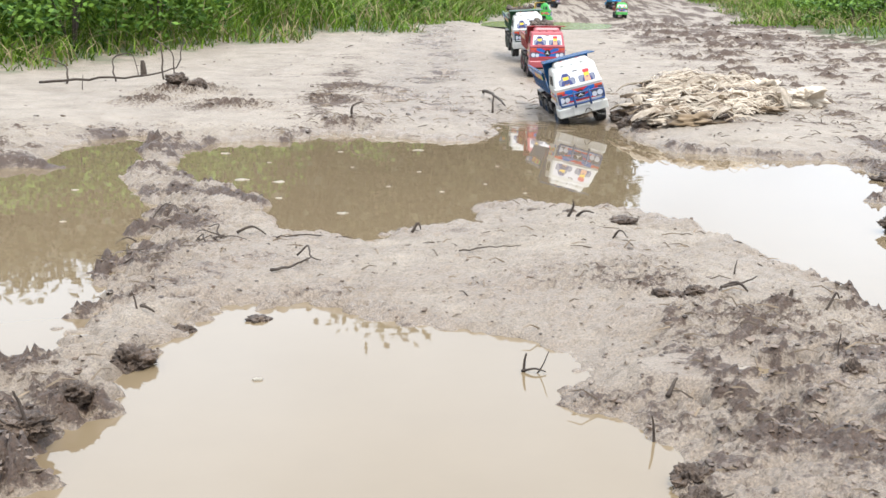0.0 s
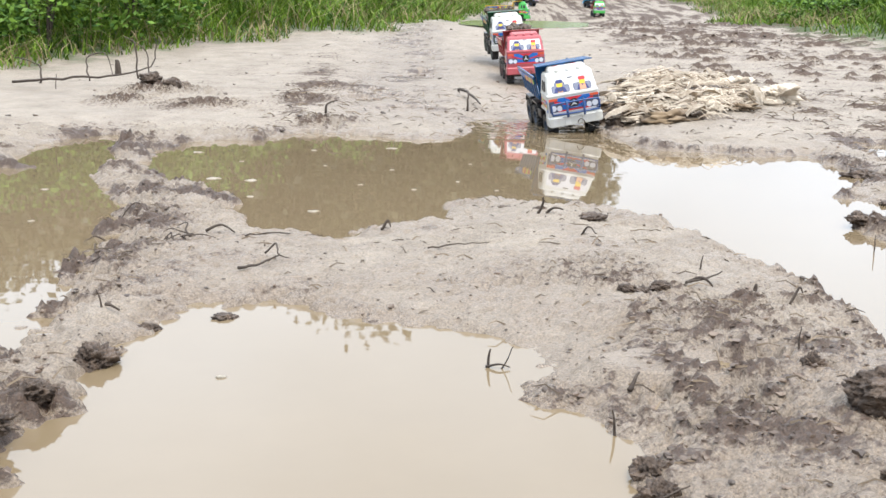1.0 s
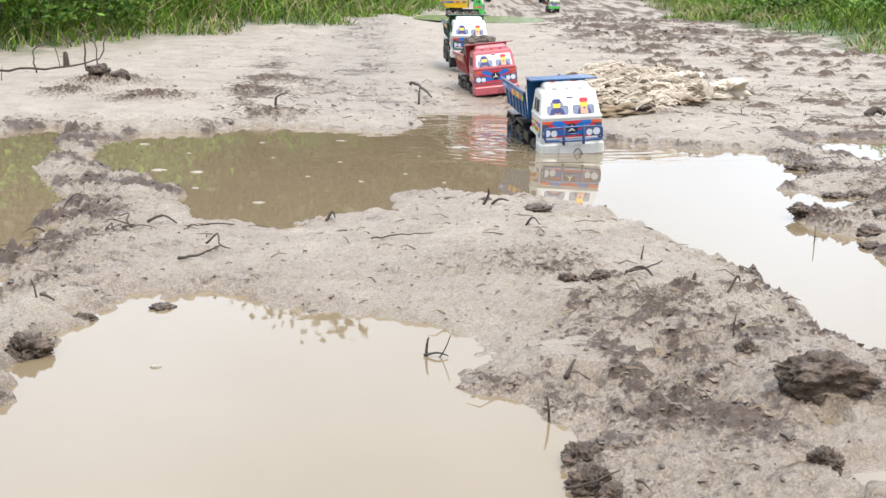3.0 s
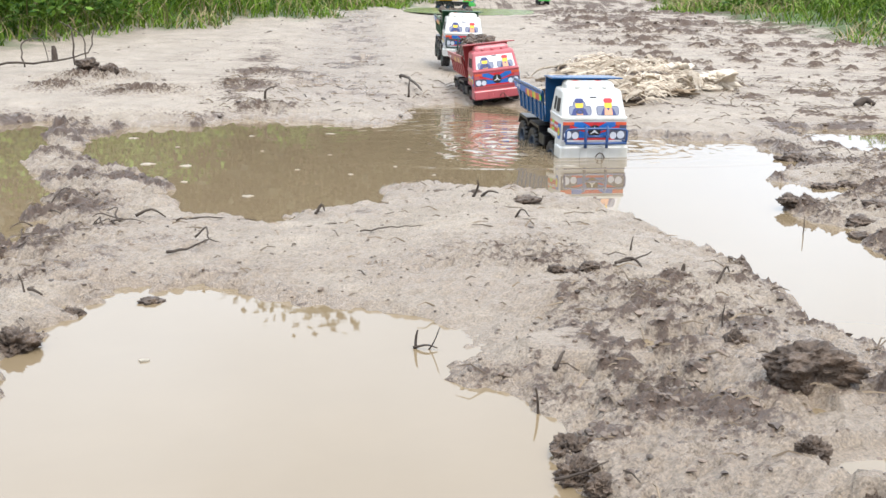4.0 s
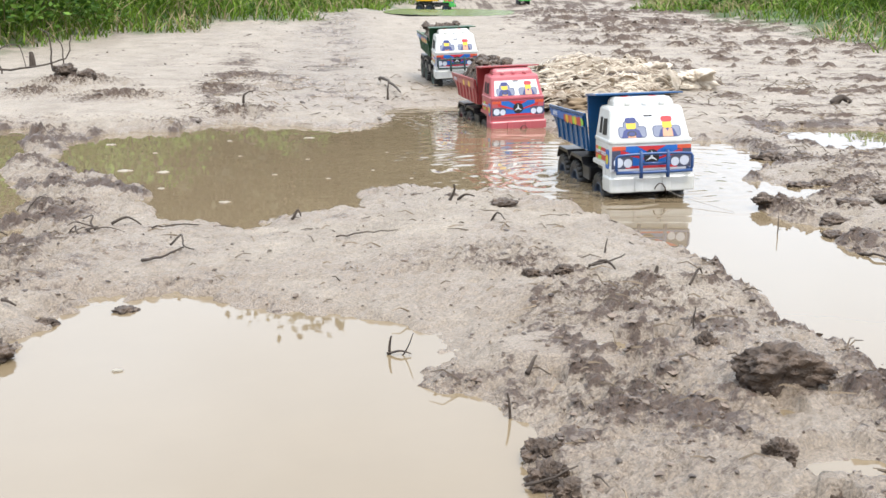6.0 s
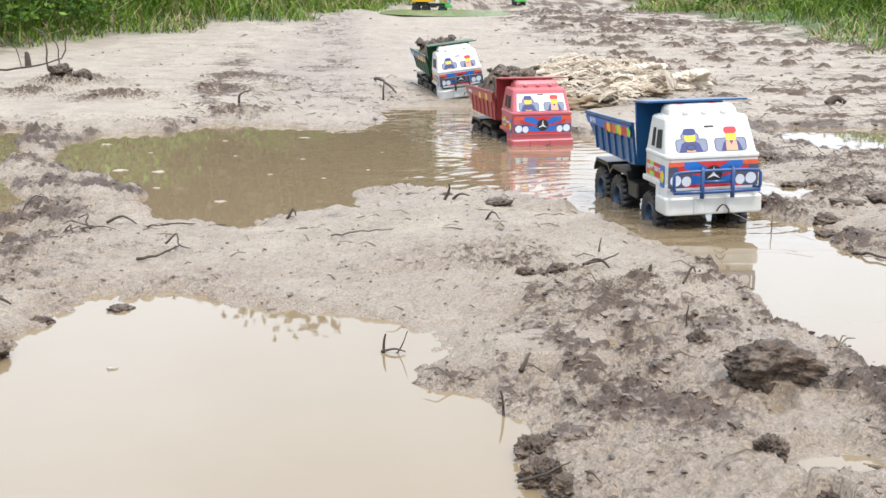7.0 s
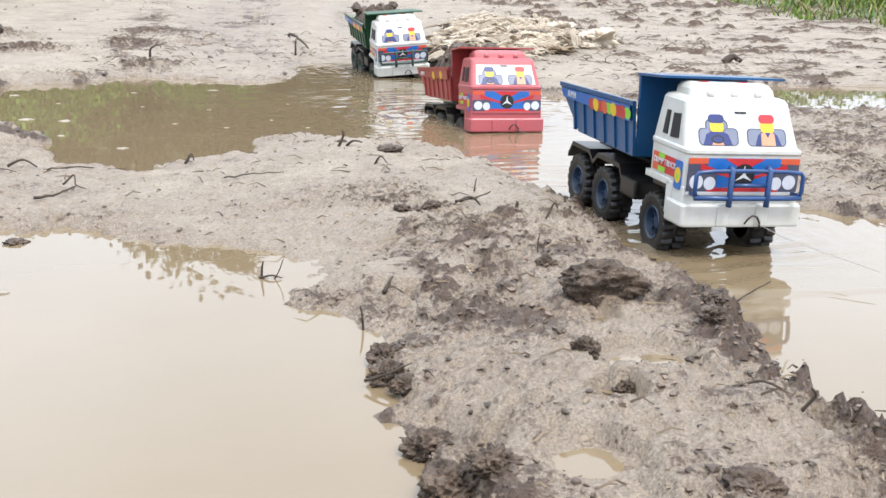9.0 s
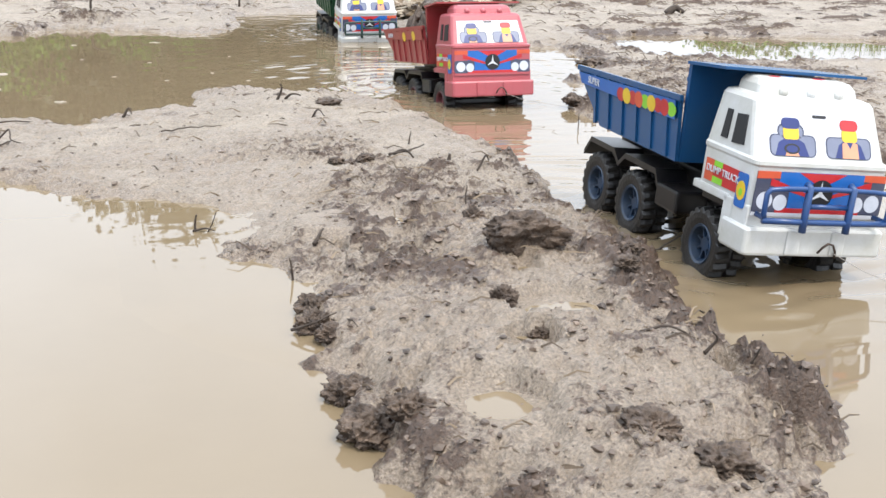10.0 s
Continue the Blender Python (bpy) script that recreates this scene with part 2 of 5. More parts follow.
# ---- the ground, one sheet ----
LEFT_POOL = [(-2.2, 1.9), (-.93, 2.14), (-.89, 2.23), (-.91, 2.49), (-.87, 2.72), (-.79, 2.74), (-.74, 2.55), (-.69, 2.28), (-.65, 2.02), (-.56, 1.83),
             (-.505, 1.675), (-.475, 1.52), (-.455, 1.35), (-.44, 1.25), (-.415, 1.12), (-.405, .99), (-.402, .91), (-.44, .875), (-.6, .83), (-1.0, .75), (-2.2, .8)]
MAIN_POOL = [(-.60, 2.22), (-.64, 2.5), (-.55, 2.655), (-.45, 2.69), (-.345, 2.86), (-.21, 2.82), (-.09, 2.75), (.005, 2.76), (.08, 2.93), (.076, 3.2), (.2, 3.3),
             (.417, 3.2), (.43, 2.95), (.48, 2.62), (.63, 2.54), (.73, 2.48), (.84, 2.5), (.84, 2.36), (.87, 2.16), (.78, 2.04), (.72, 1.93), (.76, 1.87), (.85, 1.84),
             (.74, 1.73), (.66, 1.66), (.63, 1.56), (.68, 1.45), (.66, 1.35), (.74, 1.22), (.95, 1.12), (1.6, 1.1), (2.4, .9), (2.4, -1.2), (.55, -1.2), (.43, .0),
             (.41, .28), (.425, .34), (.47, .38), (.467, .45), (.463, .51), (.438, .535), (.442, .6), (.47, .755), (.472, .87)]
MAIN_POOL += [(.44, .95), (.448, 1.04), (.44, 1.16), (.42, 1.32), (.385, 1.5), (.335, 1.66), (.255, 1.77), (.16, 1.81), (.074, 1.835), (.016, 1.78), (-.004, 1.66),
              (-.1, 1.594), (-.148, 1.49), (-.23, 1.55), (-.29, 1.58), (-.32, 1.69), (-.4, 1.91), (-.53, 2.03)]
NEAR_POOL = [(-.33, .2), (-.318, .45), (-.322, .614), (-.328, .695), (-.316, .794), (-.311, .918), (-.30, 1.035), (-.284, 1.09), (-.248, 1.128), (-.18, 1.134),
             (-.127, 1.113), (-.063, 1.06), (.008, 1.022), (.063, .985), (.1, .927), (.085, .845), (.11, .785), (.135, .735), (.131, .608), (.148, .536), (.16, .484),
             (.156, .431), (.177, .396), (.163, .361), (.186, .33), (.2, .15), (.12, -.9), (-.4, -.9)]
FAR_POOL = [(1.05, 2.75), (1.0, 2.45), (1.06, 2.25), (1.35, 2.2), (1.9, 2.3), (2.2, 2.6), (1.5, 2.75)]
GREEN_POOL = [(.16, 7.15), (.45, 7.0), (.8, 7.2), (1.05, 8.6), (1.25, 10.4), (.8, 10.8), (.35, 10.6), (.2, 8.8)]
BOWLS = [(.245, .868, .045, .018, .021), (.335, .56, .034, .03, .030), (.29, .49, .014, .02, .0285), (.245, .402, .022, .02, .0275), (.325, .665, .01, .012, .031),
         (-.25, 3.6, .045, .1, .03), (-.08, 4.6, .05, .16, .052)]
GREEN_LEVEL = 0.2
RISE_Y = [-50, 2.6, 3.2, 4.2, 5.1, 7, 10.6, 11.2, 15, 60, 4000]
RISE_Z = [.03, .03, .03, .052, .085, .214, .216, .25, .45, .8, .8]


def grass_edge(x, y):
    """How far a place lies beyond the edge of the grass, in metres."""
    left = np.interp(y, [-50, 0, 2.5, 4.2, 5.2, 6, 6.45, 8, 11.4, 15, 60], [-3.0, -3.0, -2.3, -1.73, -1.31, -.94, -.36, -.08, .5, .9, 6])
    right = np.interp(y, [-50, 0, 4, 5.5, 6, 6.7, 8, 11.2, 15, 60], [3.5, 3.5, 2.7, 2.33, 2.25, 2.05, 2.1, 2.7, 3.0, 8])
    return np.maximum(left - x, x - right)


def ground_height(x, y, masks=False):
    n_big = fractal(x, y, .5, 11, 3)
    n_mid = fractal(x, y, .09, 21, 4)
    n_small = fractal(x, y, .03, 31, 3, .6)
    lumps = 1 - 2 * np.abs(fractal(x, y, .04, 41, 4, .6))
    crumbs = 1 - 2 * np.abs(fractal(x, y, .014, 51, 3, .65))
    d = np.full(x.shape, 9.0)
    close = (y < 3.8) & (y > -2) & (np.abs(x) < 3.2)
    for pool in (LEFT_POOL, MAIN_POOL, NEAR_POOL, FAR_POOL):
        dd = np.full(x.shape, 9.0)
        dd[close] = shore_distance(x[close], y[close], closed_curve(pool, 5))
        d = np.minimum(d, dd)
    d = d + (.014 * n_mid + .012 * n_small + .012 * np.clip((-.1 - x) / .1, 0, 1) * n_small) * np.clip(1.2 - np.abs(d) / .3, .3, 1)
    out = np.maximum(d, 0)
    rise = np.interp(y, RISE_Y, RISE_Z)
    right = np.clip((x - .02) / .16, 0, 1)
    near = np.clip((2.2 - y) / .3, 0, 1)
    # low flat spit to the left, higher ridge to the right
    top = rise * (1 - near) + near * (.015 + .022 * right * np.clip((.62 - x) / .1, 0, 1) + .006 * np.clip((1.0 - y) / .4, 0, 1)) + .005 * n_big
    # the bank slopes gently into the near puddle but for its last stretch
    gentle = np.clip((y - .5) / .14, 0, 1) * np.clip((.34 - x) / .1, 0, 1) * right * near
    run = .075 * (1 - right) + .055 * right + .05 * (1 - near) + .11 * gentle
    up = top * (1 - np.exp(-out / run)) + .0025 * np.clip(out / .01, 0, 1)
    # where the mud is churned
    patch = np.clip(fractal(x, y, .2, 71, 3, .55) * 1.3 + .35, 0, 1)
    churn = np.clip((x - .03) / .12, 0, 1) * np.clip((1.12 - y) / .25, 0, 1) * (.25 + .75 * patch)
    churn = np.maximum(churn, np.clip((-.29 - x) / .05, 0, 1) * np.clip((1.0 - y) / .2, 0, 1) * (.3 + .7 * patch))
    churn = np.maximum(churn, .8 * (.2 + .8 * patch) * np.clip((x - .56) / .1, 0, 1) * np.clip((y - 1.1) / .2, 0, 1) * np.clip((2.6 - y) / .3, 0, 1))
    churn = np.maximum(churn, .75 * np.clip((patch - .6) / .3, 0, 1) * near * (.1 + .9 * right) * np.clip((1.35 - y) / .2, .15, 1))
    shelf = np.clip((.19 - x) / .06, 0, 1) * np.clip((y - .6) / .1, 0, 1) * np.clip((x + .05) / .1, 0, 1) * np.clip((1.2 - y) / .2, 0, 1)
    churn = churn * (1 - .6 * shelf)
    up = up * (1 - .4 * shelf)
    ridge = np.exp(-((x - .41 - .1 * (.62 - y)) / .05) ** 2) * np.clip((.8 - y) / .1, 0, 1) * np.clip((y - .2) / .1, 0, 1)
    churn = np.maximum(churn, ridge * (.6 + .4 * patch))
    neck = np.clip((-.3 - x) / .12, 0, 1) * np.clip((y - 1.0) / .15, 0, 1) * np.clip((2.9 - y) / .2, 0, 1)
    bank = np.maximum(np.maximum(right, .75 * neck), np.clip((-.28 - x) / .04, 0, 1) * np.clip((1.15 - y) / .15, 0, 1))
    rim = np.exp(-((out - .028) / .03) ** 2) * np.clip(.3 + 1.2 * n_mid, 0, 1) * (y < 3.0) * (.2 + .8 * bank) * (1 - .6 * gentle) * (1 - .8 * shelf)
    amp = np.clip(out / .018, 0, 1)
    up = up + amp * (churn * (.0062 * np.maximum(lumps, -.4) * (1 - .35 * gentle) + .0048 * crumbs + .002 * n_small) + ridge * .004 * (lumps + .3) + neck * .004 * (lumps + crumbs) + rim * (.008 * lumps + .004 * crumbs) * (1 - .4 * neck) + .0022 * n_small + .0016 * crumbs * near)
    # the churned field beyond the pools
    far = np.clip((x - .62 - .02 * y) / .4, 0, 1) * np.clip((y - 2.4) / .3, 0, 1)
    lines = np.clip(fractal(x * .45, y, .07, 61, 4, .75) * 1.7 - .8, 0, 1)
    up = up + far * (.011 * lines + .01 * lumps * lines) * np.clip((y - 2.2) / 2, .4, 1.3)
    heap = np.exp(-((x - .68) / .2) ** 2 - ((y - 3.45) / .4) ** 2)
    up = up + .05 * heap * (1 + .3 * n_mid)
    # wheel ruts of the track
    rut = np.exp(-((x + .13 + .012 * (y - 3)) / .17) ** 2) * np.clip((y - 2.9) / .4, 0, 1) * np.clip((8 - y), 0, 1)
    bars = np.sin(y * 38 + 3 * n_big + x * 8 + 2.2 * n_mid)
    up = up - .014 * rut + .0065 * rut * bars * np.clip(n_mid + .6, 0, 1)
    rut2 = np.exp(-((x - .33) / .13) ** 2) * np.clip((y - 3.0) / .3, 0, 1) * np.clip((6 - y), 0, 1)
    up = up - .012 * rut2
    spots = np.zeros(x.shape)
    for cx, cy, r, k in ((-.9, 3.62, .13, .045), (-.95, 3.33, .1, .025), (-.68, 3.25, .13, .02), (-.3, 2.98, .09, .015), (-.42, 3.5, .1, .012), (-.75, 2.62, .07, .016), (-.72, 2.3, .06, .012), (-.36, 3.9, .14, .012)):
        g = np.exp(-((x - cx) ** 2 + (y - cy) ** 2) / r ** 2)
        up = up + k * g * (lumps + .25)
        spots = np.maximum(spots, g)
    for bx, by, ra, rb, lv in BOWLS:
        r = np.sqrt(((x - bx) / ra) ** 2 + ((y - by) / rb) ** 2)
        q = r + .4 * n_mid + .25 * n_small
        basin = np.where(q < 1.1, lv - .0045 + .0045 * np.maximum(q, 0) / 1.1, np.maximum(up, lv - .0005 + .0025 * np.clip(q - 1.1, 0, 1)))
        up = up + (basin - up) * np.clip((3 - r) / .6, 0, 1)
    h = np.where(d > 0, up, -.075 * (1 - np.exp(np.minimum(d, 0) / .1)))
    gd = np.full(x.shape, 9.0)
    z2 = (y > 6.4) & (y < 11.6) & (np.abs(x - .7) < 1.2)
    gd[z2] = shore_distance(x[z2], y[z2], closed_curve(GREEN_POOL, 5))
    h = np.where(gd < .2, np.where(gd < 0, GREEN_LEVEL + .06 * np.maximum(gd, -.4), h + (GREEN_LEVEL - h) * np.clip(1 - gd / .2, 0, 1)) - .004, h)
    edge = grass_edge(x, y)
    h = h + np.clip(edge, 0, 3) * .05
    if not masks:
        return h
    mud = churn * np.clip(.36 + .3 * lumps + .4 * crumbs + .6 * n_small, 0, 1) + rim * np.clip(.55 + .6 * lumps, 0, 1)
    mud = mud + far * np.clip(lines * 1.6 + .1 + .3 * n_mid + .25 * crumbs, 0, 1) + spots * np.clip(.45 + .8 * lumps, 0, 1) + .5 * np.clip(n_mid - .5, 0, 1) * near
    mud = mud + rut * np.clip(.3 - bars * .6 + .6 * n_small, 0, 1) * np.clip(n_mid + .6, 0, 1) * 1.1
    streak = np.clip(fractal(x * .5, y * 1.2, .11, 81, 4, .65) * 1.6 - .55, 0, 1) * np.clip((y - 2.6) / .3, 0, 1) * np.clip((6.5 - y), 0, 1) * np.clip((x + 1.25) / .5, 0, 1)
    band = np.exp(-((x + .42 + .03 * (y - 3)) / .07) ** 2) * np.clip((y - 2.8) / .2, 0, 1) * np.clip((5.6 - y), 0, 1)
    mud = mud + .35 * streak + .8 * band * np.clip(.5 + .7 * n_small + .4 * n_mid, 0, 1) + .85 * neck * np.clip(.2 + .8 * n_mid + .6 * n_small, 0, 1)
    mud = mud + .8 * np.clip((y - 5.2) / 1.2, 0, 1) * np.clip((x - .6) / .3, 0, 1) * np.clip(.3 + .8 * n_mid + .7 * n_small, 0, 1)
    wet = np.clip(1 - d / .1 + .4 * n_mid, 0, 1) * (d < .5)
    wet = np.maximum(wet, np.clip(churn * .8 + .25 * n_mid, 0, 1))
    wet = np.maximum(wet, np.clip(rut * 1.7 + rut2 * 1.2, 0, 1) * np.clip(.8 + .4 * n_mid, 0, 1))
    wet = np.maximum(wet, np.clip(.5 + .5 * n_mid + .35 * neck, 0, 1) * near)
    wet = np.maximum(wet, np.clip(.95 + .3 * n_mid, 0, 1) * np.clip((1.15 - y) / .3, 0, 1) * right)
    mud = mud + .34 * np.clip(.15 + .7 * n_mid + .55 * n_small + .3 * crumbs, 0, 1) * np.clip((1.1 - y) / .3, 0, 1) * right
    return h, np.clip(mud, 0, 1), np.clip(wet, 0, 1), np.clip(edge * 2.5 + .6 * n_mid, 0, 1)


def height_at(x, y):
    return float(ground_height(np.array([x]), np.array([y]))[0])


def spaced(fine_from, fine_to, step, low, high, growth, back=1.05, wide=1e9):
    """Steps that are even in the middle and grow outwards, faster past the width given."""
    mid = list(np.arange(fine_from, fine_to, step))
    up, s = [], step
    while (up[-1] if up else mid[-1]) < high:
        s *= growth if not up or up[-1] < wide else 1.08
        up.append((up[-1] if up else mid[-1]) + s)
    down, s = [], step
    while (down[-1] if down else mid[0]) > low:
        s *= back if not down or down[-1] > -wide else 1.08
        down.append((down[-1] if down else mid[0]) - s)
    return np.array(down[::-1] + mid + up)


def build_ground():
    xs = spaced(-.46, .56, .0034, -600, 600, 1.016, 1.016, 2.0)
    near_rows = spaced(.26, 1.5, .004, -300, 8, 1.0055)
    ys = np.concatenate([near_rows, near_rows[-1] + np.cumsum(.06 * 1.06 ** np.arange(1, 120))])
    gx, gy = np.meshgrid(xs, ys)
    h, mud, wet, green = ground_height(gx.ravel(), gy.ravel(), True)
    nx, ny = len(xs), len(ys)
    co = np.stack([gx.ravel(), gy.ravel(), h], 1)
    i = (np.arange(ny - 1)[:, None] * nx + np.arange(nx - 1)[None]).ravel()
    faces = np.stack([i, i + 1, i + nx + 1, i + nx], 1)
    me = bpy.data.meshes.new("ground")
    me.vertices.add(len(co))
    me.vertices.foreach_set("co", co.ravel())
    me.loops.add(faces.size)
    me.loops.foreach_set("vertex_index", faces.ravel())
    me.polygons.add(len(faces))
    me.polygons.foreach_set("loop_start", np.arange(0, faces.size, 4))
    me.update(calc_edges=True)
    me.validate()
    me.polygons.foreach_set("use_smooth", np.ones(len(faces), bool))
    at = me.color_attributes.new("soil", "FLOAT_COLOR", "POINT")
    at.data.foreach_set("color", np.stack([mud, wet, green, np.ones(len(mud))], 1).ravel())
    me.materials.append(SAND)
    return tagged(new("ground", me), "pale sandy dirt track with churned wet mud", "ground", kind="structure")


def water_sheet(name, x0, x1, y0, y1, z, mat, label):
    bm = bmesh.new()
    nx, ny = 24, 24
    vs = [[bm.verts.new((x0 + (x1 - x0) * i / nx, y0 + (y1 - y0) * j / ny, z)) for i in range(nx + 1)] for j in range(ny + 1)]
    for j in range(ny):
        for i in range(nx):
            bm.faces.new((vs[j][i], vs[j][i + 1], vs[j + 1][i + 1], vs[j + 1][i]))
    ob = part(name, bm, mat)
    return tagged(ob, label, "puddle", kind="structure")


def disc_water(name, cx, cy, ra, rb, z, mat, label):
    bm = bmesh.new()
    bm.faces.new([bm.verts.new((cx + ra * math.cos(a), cy + rb * math.sin(a), z)) for a in np.linspace(0, 2 * math.pi, 28, endpoint=False)])
    return tagged(part(name, bm, mat), label, "puddle", kind="structure")


GROUND = build_ground()
water_sheet("water", -2.6, 2.6, -1.3, 3.35, 0.0, WATER, "still brown muddy puddle water reflecting the sky")
disc_water("water_far", .68, 9.0, .62, 1.95, GREEN_LEVEL, GREENWATER, "shallow green puddle on the far track")
for bx, by, ra, rb, lv in BOWLS:
    disc_water("water_bowl", bx, by, ra * 2.3, rb * 2.3, lv - .0025, WATER, "shallow muddy water standing in a hollow")


# ---- toy dump trucks ----
W = 0.145  # width of the bumper


def scaled(bm):
    bmesh.ops.scale(bm, vec=(W, W, W), verts=bm.verts)
    return bm


def box(bm, x0, x1, y0, y1, z0, z1, bevel=0.0, taper=0.0):
    vs = bmesh.ops.create_cube(bm, size=1)["verts"]
    for v in vs:
        v.co = Vector((x0 + (v.co.x + .5) * (x1 - x0), y0 + (v.co.y + .5) * (y1 - y0), z0 + (v.co.z + .5) * (z1 - z0)))
    if bevel:
        edges = list({e for v in vs for e in v.link_edges})
        bmesh.ops.bevel(bm, geom=edges, offset=bevel, segments=2, affect="EDGES", profile=.6)
    return bm


def boxed(name, dims, mat, parent, bevel=.012, label=""):
    return part(name, scaled(box(bmesh.new(), *dims, bevel)), mat, parent, label)


def loft(bm, rings):
    """Rings of equal length, joined and capped."""
    rows = [[bm.verts.new(p) for p in r] for r in rings]
    n = len(rows[0])
    for a, b in zip(rows, rows[1:]):
        for i in range(n):
            bm.faces.new((a[i], a[(i + 1) % n], b[(i + 1) % n], b[i]))
    bm.faces.new(rows[0][::-1])
    bm.faces.new(rows[-1])
    return bm


def rounded_plan(hw, yf, yb, z, r=.05):
    out = []
    for cx, cy, a0 in ((hw - r, yf + r, -90), (hw - r, yb - r, 0), (-hw + r, yb - r, 90), (-hw + r, yf + r, 180)):
        for a in (0, 30, 60, 90):
            t = radians(a0 + a)
            out.append((cx + r * math.cos(t), cy + r * math.sin(t), z))
    return out


def prism(name, outline, lift, depth, mat, parent, label=""):
    """A thin plate: an outline of (u, v), put in place by lift(u, v, d), d the height over its surface."""
    bm = bmesh.new()
    loft(bm, [[lift(u, v, -depth) for u, v in outline], [lift(u, v, depth) for u, v in outline]])
    bmesh.ops.recalc_face_normals(bm, faces=bm.faces)
    return part(name, scaled(bm), mat, parent, label)


def ellipse(cu, cv, ru, rv, n=20):
    return [(cu + ru * math.cos(a), cv + rv * math.sin(a)) for a in np.linspace(0, 2 * math.pi, n, endpoint=False)]


def rect(u0, u1, v0, v1, r=0.0):
    if not r:
        return [(u0, v0), (u1, v0), (u1, v1), (u0, v1)]
    out = []
    for cu, cv, a0 in ((u1 - r, v0 + r, -90), (u1 - r, v1 - r, 0), (u0 + r, v1 - r, 90), (u0 + r, v0 + r, 180)):
        for a in (0, 30, 60, 90):
            out.append((cu + r * math.cos(radians(a0 + a)), cv + r * math.sin(radians(a0 + a))))
    return out


def on_glass(u, v, d):
    return (u, .095 + .15 * (v - .58) / .32 - .006 - d, v)


def on_grille(u, v, d):
    return (u, .052 - .006 - d, v)


def side_width(v):
    return .475 - .045 * max(0, v - .54) / .38


def on_side(sign):
    return lambda u, v, d: (sign * (side_width(v) + .006 + d), u, v)


def bed_width(v):
    return .425 + .055 * (v - .34) / .44


def on_bed(sign):
    return lambda u, v, d: (sign * (bed_width(v) + .016 + d), u, v)


def lettering(name, text, size, m, mat, parent):
    cu = bpy.data.curves.new(name, "FONT")
    cu.body, cu.size, cu.extrude, cu.align_x, cu.align_y = text, size, .0004, "CENTER", "CENTER"
    tmp = bpy.data.objects.new(name, cu)
    scene.collection.objects.link(tmp)
    me = bpy.data.meshes.new_from_object(tmp.evaluated_get(bpy.context.evaluated_depsgraph_get()))
    bpy.data.objects.remove(tmp)
    me.transform(m)
    me.materials.clear()
    me.materials.append(mat)
    ob = new(name, me)
    ob.parent = parent
    return ob


def tube(bm, pts, r, n=8):
    """A round bar along a line of points."""
    rings = []
    pts = [Vector(p) for p in pts]
    for i, p in enumerate(pts):
        d = (pts[min(i + 1, len(pts) - 1)] - pts[max(i - 1, 0)]).normalized()
        side = d.orthogonal().normalized() if i == 0 else (side - d * side.dot(d)).normalized()
        other = d.cross(side)
        rr = r[i] if isinstance(r, (list, tuple)) else r
        rings.append([p + rr * (math.cos(a) * side + math.sin(a) * other) for a in np.linspace(0, 2 * math.pi, n, endpoint=False)])
    return loft(bm, rings)


def lathe(bm, profile, n, cx=0.0):
    """profile of (x, r) turned about the x axis."""
    rows = []
    for x, r in profile:
        rows.append([bm.verts.new((cx + x, r * math.cos(a), r * math.sin(a))) for a in np.linspace(0, 2 * math.pi, n, endpoint=False)])
    for a, b in zip(rows, rows[1:]):
        for i in range(n):
            bm.faces.new((a[i], a[(i + 1) % n], b[(i + 1) % n], b[i]))
    return bm


WHEEL_R = .245


def wheel(parent, side, y, rim_mat):
    """A chunky lugged tyre on a dished rim; turns about its own x axis."""
    hub = new("wheel", None)
    hub.parent = parent
    base = Matrix.Translation((side * .385 * W, y * W, -.085 * W))
    hub.matrix_basis = base
    bm = bmesh.new()
    R = WHEEL_R
    n = 60
    rows = []
    for x, r, lug in ((-.09, .13, 0), (-.1, .17, 0), (-.102, R - .04, 0), (-.095, R - .022, 1), (-.06, R - .014, 1), (-.012, R - .014, 1), (-.008, R - .014, 0), (.008, R - .014, 0), (.012, R - .014, 2),
                      (.06, R - .014, 2), (.095, R - .022, 2), (.102, R - .04, 0), (.1, .17, 0), (.09, .13, 0)):
        row = []
        for i in range(n):
            up = lug and (i + (lug - 1)) % 3 != 0
            rr = r + (.016 if up else -.004 if lug else 0)
            t = 2 * math.pi * (i + 6 * abs(x)) / n
            row.append(bm.verts.new((x, rr * math.cos(t), rr * math.sin(t))))
        rows.append(row)
    for ra, rb in zip(rows, rows[1:]):
        for i in range(n):
            bm.faces.new((ra[i], ra[(i + 1) % n], rb[(i + 1) % n], rb[i]))
    bmesh.ops.recalc_face_normals(bm, faces=bm.faces)
    part("tyre", scaled(bm), RUBBER, hub, "muddy black lugged tyre")
    bm = bmesh.new()
    o = side
    lathe(bm, [(o * .088, .135), (o * .098, .13), (o * .09, .115), (o * .03, .1), (o * .025, .05), (o * .055, .045), (o * .055, .0)], 28)
    for k in range(8):
        a = 2 * math.pi * k / 8
        vs = bmesh.ops.create_cube(bm, size=1)["verts"]
        bmesh.ops.transform(bm, matrix=Matrix.Rotation(a, 4, "X") @ Matrix.Translation((o * .04, 0, .075)) @ Matrix.Diagonal((.03, .014, .06, 1)), verts=vs)
    bmesh.ops.recalc_face_normals(bm, faces=bm.faces)
    part("rim", scaled(bm), rim_mat, hub)
    return hub, base


